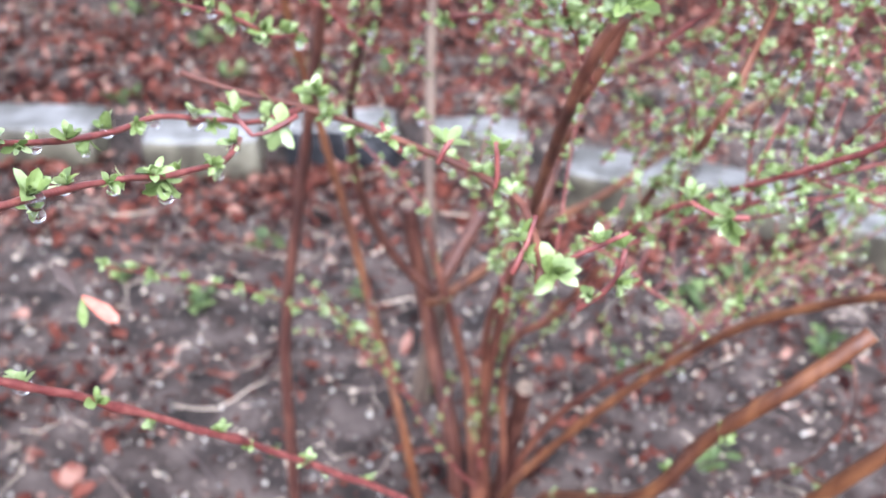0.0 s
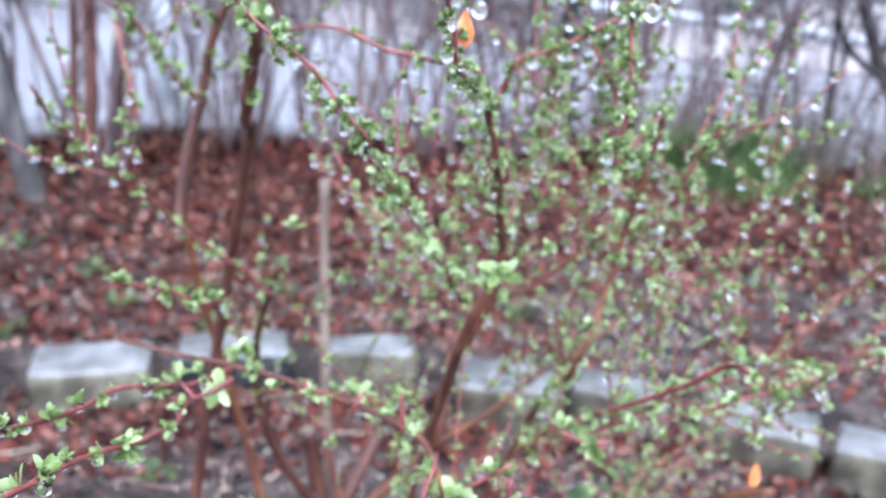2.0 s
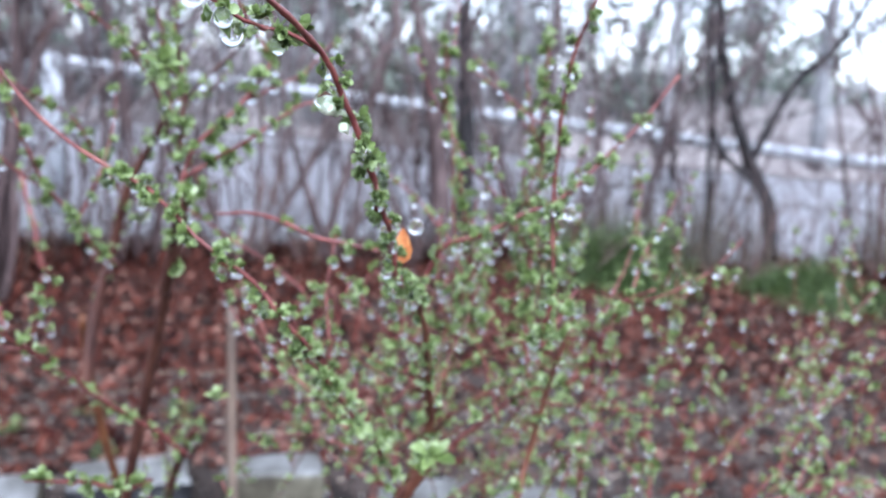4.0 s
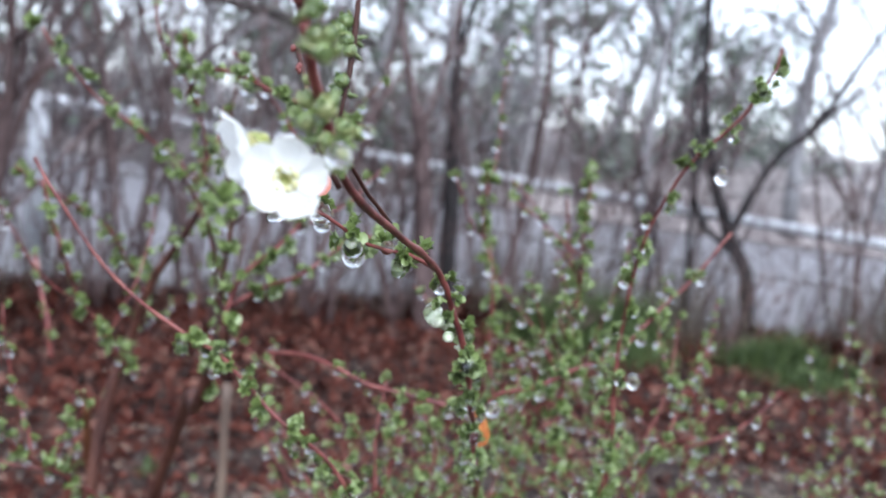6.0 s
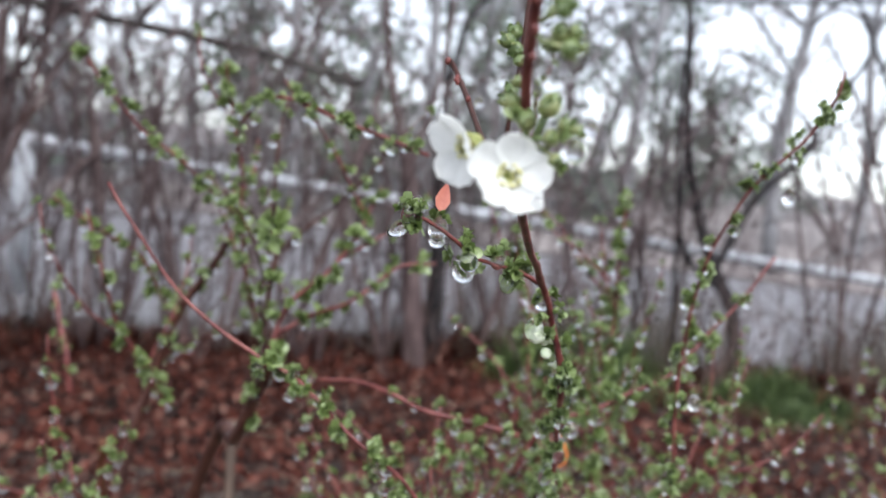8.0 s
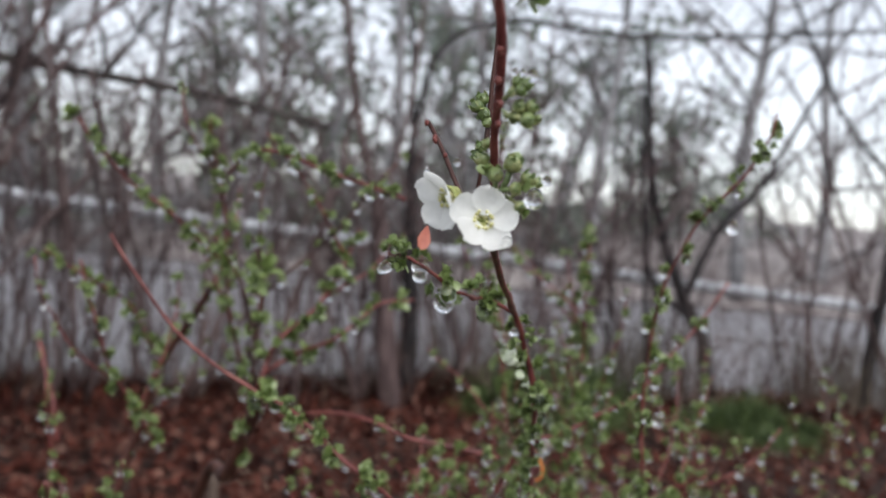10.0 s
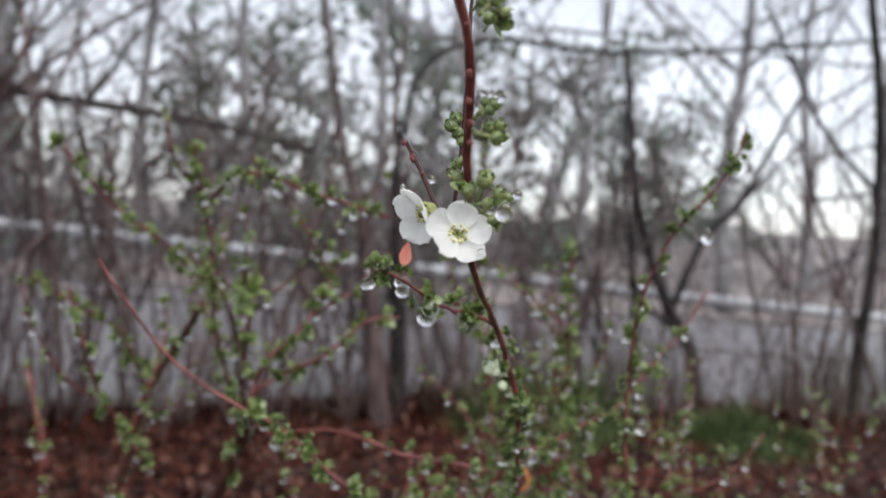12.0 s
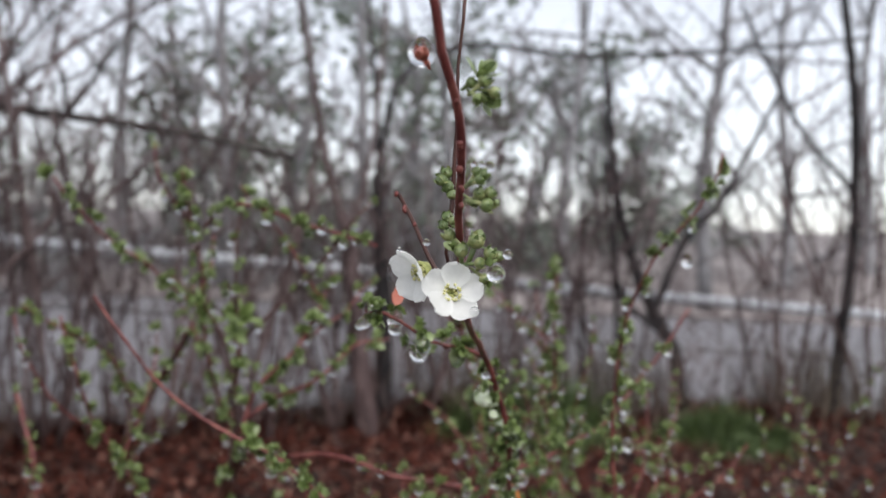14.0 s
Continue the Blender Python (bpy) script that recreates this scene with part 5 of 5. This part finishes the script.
# ---- tall dry stalks before the road ----
STALK = mat("dry_stalk", [(0.1, (0.05, 0.038, 0.032)), (0.5, (0.1, 0.078, 0.062)), (0.9, (0.17, 0.14, 0.105))], 20, 0.7, 0, 60, spread=0.8, spec=0.2)
vs, fs = [], []
for k in range(3600):
    x = rl.uniform(0.5, 2.9) if k % 10 < 8 else rl.uniform(-2.5, 0.6)
    if noise.noise(Vector((x * 2.2, 3, 1))) < rl.uniform(-0.5, 0.35):
        continue
    y = bed_edge(x) + 0.02 - abs(rl.gauss(0, 0.16))
    h, a, w = rl.uniform(0.12, 0.42), rl.uniform(0, 6.28), rl.uniform(0.0012, 0.003)
    z, lean = ground_z(x, y), rl.uniform(0.05, 0.4) * h
    dx, dy = math.cos(a), math.sin(a)
    n = len(vs)
    for u, b in ((0, 0), (0.55, 0.3), (1, 1)):
        for j in range(3):
            c = a + j * 2.094
            vs.append((x + dx * lean * b + math.cos(c) * w * (1 - 0.7 * u), y + dy * lean * b + math.sin(c) * w * (1 - 0.7 * u), z - 0.005 + h * u))
    fs += [(n + r * 3 + j, n + r * 3 + (j + 1) % 3, n + r * 3 + 3 + (j + 1) % 3, n + r * 3 + 3 + j) for r in (0, 1) for j in range(3)]
tagged(new("dry_stalks", raw_mesh("dry_stalks", vs, fs, STALK)), "pale brown dry stalks standing before the road", "dry stalks", kind="stuff")

# ---- bare shrubs and trees ----
STEM_BARK = mat("wet_purple_bark", [(0.2, (0.036, 0.023, 0.023)), (0.5, (0.074, 0.049, 0.048)), (0.8, (0.14, 0.1, 0.096))], 30, 0.65, 0.6, 150, 0.002, stretch=(1, 1, 0.3), spread=0.3, spec=0.25)


def branch(bm, start, way, length, r, depth, rr, lift=0.25, wander=0.22):
    """A limb with forks down to fine twigs."""
    pts, d = [start], way.normalized()
    for k in range(5):
        d = (d + Vector((rr.uniform(-1, 1), rr.uniform(-1, 1), rr.uniform(-0.6, 1) * lift * 2)) * wander).normalized()
        pts.append(pts[-1] + d * length / 5)
    line = spline(pts, max(0.05, length / 10))
    tube(bm, line, [r * (1 - 0.55 * k / len(line)) for k in range(len(line))], 6 if r > 0.008 else 4, 0.08)
    if depth:
        for k in range(rr.randint(3, 5) if depth > 1 else rr.randint(2, 4)):
            i = int(len(line) * rr.uniform(0.25, 0.98))
            i = min(i, len(line) - 1)
            side = Vector((rr.uniform(-1, 1), rr.uniform(-1, 1), rr.uniform(-0.1, 0.9)))
            branch(bm, line[i], d * 0.6 + side, length * rr.uniform(0.35, 0.65), r * rr.uniform(0.35, 0.5), depth - 1, rr, lift, wander)
    return line


def bare_shrub(x, y, stems, height, spread, radius, seed, bark=GREY_BARK, label="leafless grey-brown shrub standing in dead leaves"):
    rr = random.Random(seed)
    y = min(y, bed_edge(x) - 0.06)
    ob = thing("bare_shrub", label, "shrub", "bare shrubs", (x, y, ground_z(x, y)))
    for k in range(stems):
        bm = bmesh.new()
        a = rr.uniform(0, 6.28)
        way = Vector((math.cos(a) * spread, math.sin(a) * spread * 0.6, 1))
        branch(bm, Vector((math.cos(a) * 0.05, math.sin(a) * 0.04, -0.02)), way, height * rr.uniform(0.7, 1.1), radius * rr.uniform(0.6, 1.2), 2, rr, 0.3, 0.16)
        part("stem", bm, bark, ob)


for k, row in enumerate([(-1.75, 2.7, 6, 1.5, 0.3, 0.012), (-1.35, 2.95, 6, 1.5, 0.25, 0.012), (-0.86, 2.55, 7, 1.4, 0.2, 0.016), (-0.55, 3.0, 6, 1.3, 0.3, 0.009), (-0.2, 3.15, 7, 1.3, 0.35, 0.01),
                         (0.18, 3.05, 6, 1.2, 0.3, 0.009), (0.5, 3.2, 6, 1.3, 0.35, 0.011), (0.95, 3.25, 7, 1.4, 0.3, 0.01), (1.3, 3.3, 6, 1.4, 0.2, 0.009), (1.6, 3.3, 5, 1.5, 0.15, 0.011),
                         (2.4, 3.3, 6, 1.5, 0.3, 0.011), (2.8, 3.2, 6, 1.6, 0.3, 0.012), (-2.2, 2.9, 6, 1.5, 0.3, 0.012), (-1.55, 2.2, 5, 1.3, 0.25, 0.012)]):
    bare_shrub(*row, 700 + k, STEM_BARK, "leafless purple-brown shrub standing in dead leaves")
for k in range(16):
    bare_shrub(-2.3 + 0.34 * k + 0.1 * math.sin(k * 5.1), 3.3 + 0.12 * math.sin(k * 2.3), 7 if k < 6 else 4, (1.15 if k < 8 else 0.9) + 0.2 * math.sin(k * 3.7), 0.24, 0.008, 740 + k)
for k in range(26):
    bare_shrub(-2.4 + 0.2 * k + 0.08 * math.sin(k * 3.3), 3.1 + 0.25 * math.sin(k * 2.1), 3, 0.36 + 0.15 * math.sin(k * 1.7), 0.42, 0.0055, 800 + k, PURPLE_BARK, "low purple-brown brush of leafless twigs")


def trunk_tree(name, pts, r0, r1, limbs, label, seed, bark=DARK_TRUNK, twigs=4):
    rr = random.Random(seed)
    base = Vector(pts[0])
    ob = thing(name, label, "tree", place=base)
    bm = bmesh.new()
    line = spline([Vector(p) - base for p in pts], 0.05)
    tube(bm, line, [r0 + (r1 - r0) * k / len(line) for k in range(len(line))], 10, 0.15)
    part("trunk", bm, bark, ob)
    for lp, l0, l1 in limbs:
        bm = bmesh.new()
        line = spline([Vector(p) - base for p in lp], 0.05)
        tube(bm, line, [l0 + (l1 - l0) * k / len(line) for k in range(len(line))], 8, 0.15)
        for j in range(twigs):
            branch(bm, line[int(len(line) * rr.uniform(0.3, 0.98)) - 1], Vector((rr.uniform(-1, 1), rr.uniform(-0.5, 0.5), rr.uniform(0, 1))), rr.uniform(0.4, 0.9), l1 * 0.6, 1, rr)
        part("limb", bm, bark, ob)


trunk_tree("crooked_tree", [(1.93, 3.25, 0.05), (1.9, 3.25, 0.34), (1.79, 3.25, 0.53), (1.676, 3.25, 0.78), (1.6, 3.25, 1.05), (1.55, 3.3, 1.6)], 0.034, 0.009,
           [([(1.79, 3.25, 0.53), (1.88, 3.25, 0.75), (1.975, 3.25, 0.9), (2.1, 3.25, 1.02), (2.4, 3.3, 1.5)], 0.018, 0.009),
            ([(1.9, 3.25, 0.3), (1.8, 3.2, 0.45), (1.62, 3.2, 0.6), (1.55, 3.2, 0.9), (1.5, 3.2, 1.4)], 0.014, 0.007)],
           "leafless dark tree with a crooked forked trunk", 31)
trunk_tree("leaning_tree", [(-0.98, 2.35, 0.0), (-1.04, 2.36, 0.29), (-1.09, 2.37, 0.5), (-1.2, 2.4, 0.9), (-1.25, 2.45, 1.6)], 0.036, 0.026,
           [([(-1.2, 2.4, 0.85), (-1.0, 2.5, 1.2), (-0.8, 2.6, 1.8)], 0.015, 0.008), ([(-1.22, 2.45, 1.1), (-0.98, 2.9, 1.2), (-0.5, 3.0, 1.18), (-0.09, 3.0, 1.14), (0.25, 3.0, 1.08)], 0.02, 0.012)], "grey-barked leaning tree trunk", 32, GREY_TRUNK)
trunk_tree("dark_tree", [(0.63, 3.22, 0.0), (0.62, 3.22, 0.47), (0.59, 3.22, 0.94), (0.58, 3.22, 1.06)], 0.042, 0.022,
           [([(0.58, 3.22, 1.04), (0.68, 3.3, 1.45), (0.99, 3.4, 1.63), (1.5, 3.4, 1.63), (2.18, 3.4, 1.71), (2.98, 3.4, 1.84)], 0.012, 0.008),
            ([(0.585, 3.22, 1.02), (0.57, 3.25, 1.4), (0.5, 3.3, 2.0)], 0.012, 0.005)],
           "dark leafless tree with an upright trunk and long limb", 33)
trunk_tree("brown_tree", [(0.56, 3.08, 0.0), (0.5, 3.08, 0.45), (0.46, 3.1, 0.76), (0.43, 3.1, 0.9)], 0.046, 0.026,
           [([(0.46, 3.1, 0.8), (0.55, 3.15, 1.2), (0.6, 3.2, 1.8)], 0.011, 0.005), ([(0.435, 3.1, 0.86), (0.37, 3.14, 1.1), (0.3, 3.18, 1.49), (0.18, 3.2, 2.1)], 0.015, 0.006)],
           "purple-brown leafless tree leaning beside a dark trunk", 35, STEM_BARK)
trunk_tree("twin_stemmed_tree", [(-0.89, 2.5, 0.0), (-0.885, 2.5, 0.2), (-0.87, 2.5, 0.41), (-0.857, 2.5, 0.72), (-0.86, 2.52, 1.2), (-0.9, 2.55, 1.8)], 0.021, 0.012,
           [([(-0.885, 2.5, 0.05), (-0.925, 2.51, 0.3), (-0.915, 2.52, 0.7), (-0.97, 2.55, 1.3)], 0.015, 0.008)], "dark red-brown leafless tree with two stems", 36, DARK_BARK)
trunk_tree("slanting_sapling", [(0.04, 3.2, 0.0), (0.09, 3.2, 0.12), (0.172, 3.2, 0.44), (0.3, 3.22, 0.85), (0.36, 3.25, 1.3)], 0.017, 0.008,
           [([(0.16, 3.2, 0.4), (0.1, 3.22, 0.7), (0.08, 3.25, 1.1)], 0.009, 0.005)], "thin dark leafless sapling slanting over the leaves", 37, STEM_BARK, 0)
trunk_tree("slanting_sapling", [(0.8, 3.2, 0.0), (0.835, 3.2, 0.2), (0.88, 3.2, 0.42), (0.93, 3.22, 0.75), (0.95, 3.25, 1.2)], 0.017, 0.008,
           [([(0.87, 3.2, 0.4), (0.8, 3.22, 0.75), (0.79, 3.25, 1.1)], 0.009, 0.005)], "thin dark leafless sapling slanting over the leaves", 38, STEM_BARK, 0)
trunk_tree("straight_sapling", [(1.67, 3.25, 0.02), (1.64, 3.25, 0.27), (1.61, 3.25, 0.6), (1.6, 3.25, 0.87), (1.56, 3.25, 1.5)], 0.013, 0.007, [], "thin dark upright leafless sapling by the grass", 39)
trunk_tree("straight_sapling", [(1.47, 3.25, 0.02), (1.46, 3.25, 0.4), (1.45, 3.25, 0.8), (1.42, 3.25, 1.4)], 0.01, 0.005, [], "thin dark upright leafless sapling by the grass", 40)
trunk_tree("slim_tree", [(2.56, 3.1, 0.0), (2.6, 3.1, 0.42), (2.655, 3.1, 0.845), (2.64, 3.1, 1.455), (2.54, 3.1, 2.11)], 0.028, 0.016,
           [([(2.645, 3.1, 1.08), (2.35, 3.1, 1.36), (2.07, 3.1, 1.83)], 0.012, 0.006)], "slim dark leafless tree near the kerb", 34)


def far_tree(name, x, y, height, radius, crown, seed, label):
    """A tree across the road: bare forks, or with a haze-paled crown of many small sprays."""
    rr = random.Random(seed)
    z = 0.0
    ob = thing(name, label, "tree", "trees across the road", (x, y, z))
    bm = bmesh.new()
    line = spline([(0, 0, -0.1), (rr.uniform(-0.2, 0.2), 0, height * 0.3), (rr.uniform(-0.3, 0.3), 0, height * 0.65), (rr.uniform(-0.3, 0.3), 0, height)], height / 10)
    tube(bm, line, [radius * (1.05 - 0.85 * k / len(line)) for k in range(len(line))], 8, 0.1)
    part("trunk", bm, HAZED_BARK, ob)
    tips = []
    for k in range(12):
        i = int(len(line) * rr.uniform(0.15, 0.98)) - 1
        a = rr.uniform(0, 6.28)
        bm = bmesh.new()
        tips += branch(bm, line[i], Vector((math.cos(a), math.sin(a), rr.uniform(0.1, 0.9))), height * rr.uniform(0.2, 0.42), radius * 0.35, 1, rr, 0.3, 0.2)
        part("limb", bm, HAZED_BARK, ob)
    if crown:
        vs, fs = [], []
        for k in range(1100):
            c = rr.choice(tips) + Vector((rr.gauss(0, 1), rr.gauss(0, 1), rr.gauss(0, 0.7))) * height * 0.06
            s = height * rr.uniform(0.01, 0.024)
            m = Matrix.LocRotScale(c, Euler((rr.uniform(0, 6), rr.uniform(0, 6), rr.uniform(0, 6))), (s, s, s))
            n = len(vs)
            vs += [tuple(m @ Vector(q)) for q in ((-0.4, -1, 0), (0.4, -0.9, 0.15), (0.5, 0.8, -0.1), (-0.3, 1, 0.2))]
            fs.append((n, n + 1, n + 2, n + 3))
        part("crown", raw_mesh("crown", vs, fs, HAZED_PINE), None, ob)


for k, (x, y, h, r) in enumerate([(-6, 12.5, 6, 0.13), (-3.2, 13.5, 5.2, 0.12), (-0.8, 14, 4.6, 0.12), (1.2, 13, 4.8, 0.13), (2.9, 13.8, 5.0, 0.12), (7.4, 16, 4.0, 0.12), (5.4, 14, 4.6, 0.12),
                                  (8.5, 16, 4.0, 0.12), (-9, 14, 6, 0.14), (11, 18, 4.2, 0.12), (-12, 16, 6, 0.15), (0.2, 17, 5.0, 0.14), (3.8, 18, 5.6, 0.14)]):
    far_tree("evergreen_tree", x, y, h, r, True, 900 + k, "grey-green evergreen tree across the road, its crown paled for haze")
for k, (x, y, h, r) in enumerate([(-8.6, 12, 8, 0.12), (-5.4, 11.8, 7.6, 0.11), (-2.9, 12.2, 8, 0.11), (-1.2, 12.6, 7, 0.1), (0.2, 12.1, 6.5, 0.1), (1.9, 12.2, 7, 0.11), (3.3, 12.6, 7.2, 0.1),
                                  (5.2, 12.4, 6.4, 0.1), (7.6, 12.2, 7, 0.12), (9.4, 12.6, 6, 0.12), (11.4, 13, 6.6, 0.12), (-12, 13, 8, 0.13)]):
    far_tree("bare_tree", x, y, h, r, False, 950 + k, "leafless grey tree beside the wet road")

# low bank beyond the road
bm = bmesh.new()
xs = [-60 + 4 * k for k in range(31)]
rows = [[bm.verts.new((x, y + 0.5 * math.sin(x * 0.3), z + 0.15 * math.sin(x * 0.7 + z))) for x in xs] for y, z in ((11.2, -0.4), (12.5, 0.35), (16, 0.9), (24, 1.4), (40, 2.2))]
for a, b in zip(rows, rows[1:]):
    for k in range(len(xs) - 1):
        bm.faces.new((a[k], a[k + 1], b[k + 1], b[k])).smooth = True
tagged(new("bank", mesh_of("bank", bm, BANK)), "brown leaf-covered bank rising beyond the road", "bank", kind="structure")

# ---- thicket beyond the road ----
# grey-brown sprays whose colour is lightened to stand in for haze
THICKET = see_through(mat("hazed_grey_brown_thicket", [(0.1, (0.1, 0.088, 0.086)), (0.5, (0.16, 0.145, 0.138)), (0.9, (0.23, 0.212, 0.2))], 2, 0.7, 0, 10, spread=0.7, spec=0.2), 0.2)


def far_thicket(x, y, height, spread, seed):
    """A bush across the road: bare stems in a haze of fine sprays."""
    rr = random.Random(seed)
    ob = thing("thicket_bush", "hazy grey-brown thicket bush across the road", "shrub", "thicket across the road", (x, y, 0.0))
    vs, fs = [], []
    for k in range(7):
        bm = bmesh.new()
        a = rr.uniform(0, 6.28)
        line = branch(bm, Vector((math.cos(a) * 0.2, math.sin(a) * 0.2, -0.3)), Vector((math.cos(a) * spread, math.sin(a) * spread * 0.5, 1)), height * rr.uniform(0.75, 1.15), 0.03, 1, rr, 0.3, 0.2)
        part("stem", bm, HAZED_BARK, ob)
        for j in range(150):
            c = rr.choice(line) + Vector((rr.gauss(0, 0.34), rr.gauss(0, 0.3), rr.gauss(0, 0.22)))
            e = rr.uniform(0.02, 0.06)
            m = Matrix.LocRotScale(c, Euler((rr.uniform(0, 6), rr.uniform(0, 6), rr.uniform(0, 6))), (e * 0.5, e * 1.8, e))
            n = len(vs)
            vs += [tuple(m @ Vector(q)) for q in ((-0.4, -1, 0), (0.4, -0.9, 0.15), (0.5, 0.8, -0.1), (-0.3, 1, 0.2))]
            fs.append((n, n + 1, n + 2, n + 3))
    tagged(part("sprays", raw_mesh("sprays", vs, fs, THICKET), None, ob), kind="stuff")


for k in range(15):
    far_thicket(-10 + 0.95 * k + 0.3 * math.sin(k * 2.7), 12.4 + 0.8 * math.sin(k * 1.9), 2.1 + 0.5 * math.sin(k * 2.1 + 1), 0.4, 1100 + k)
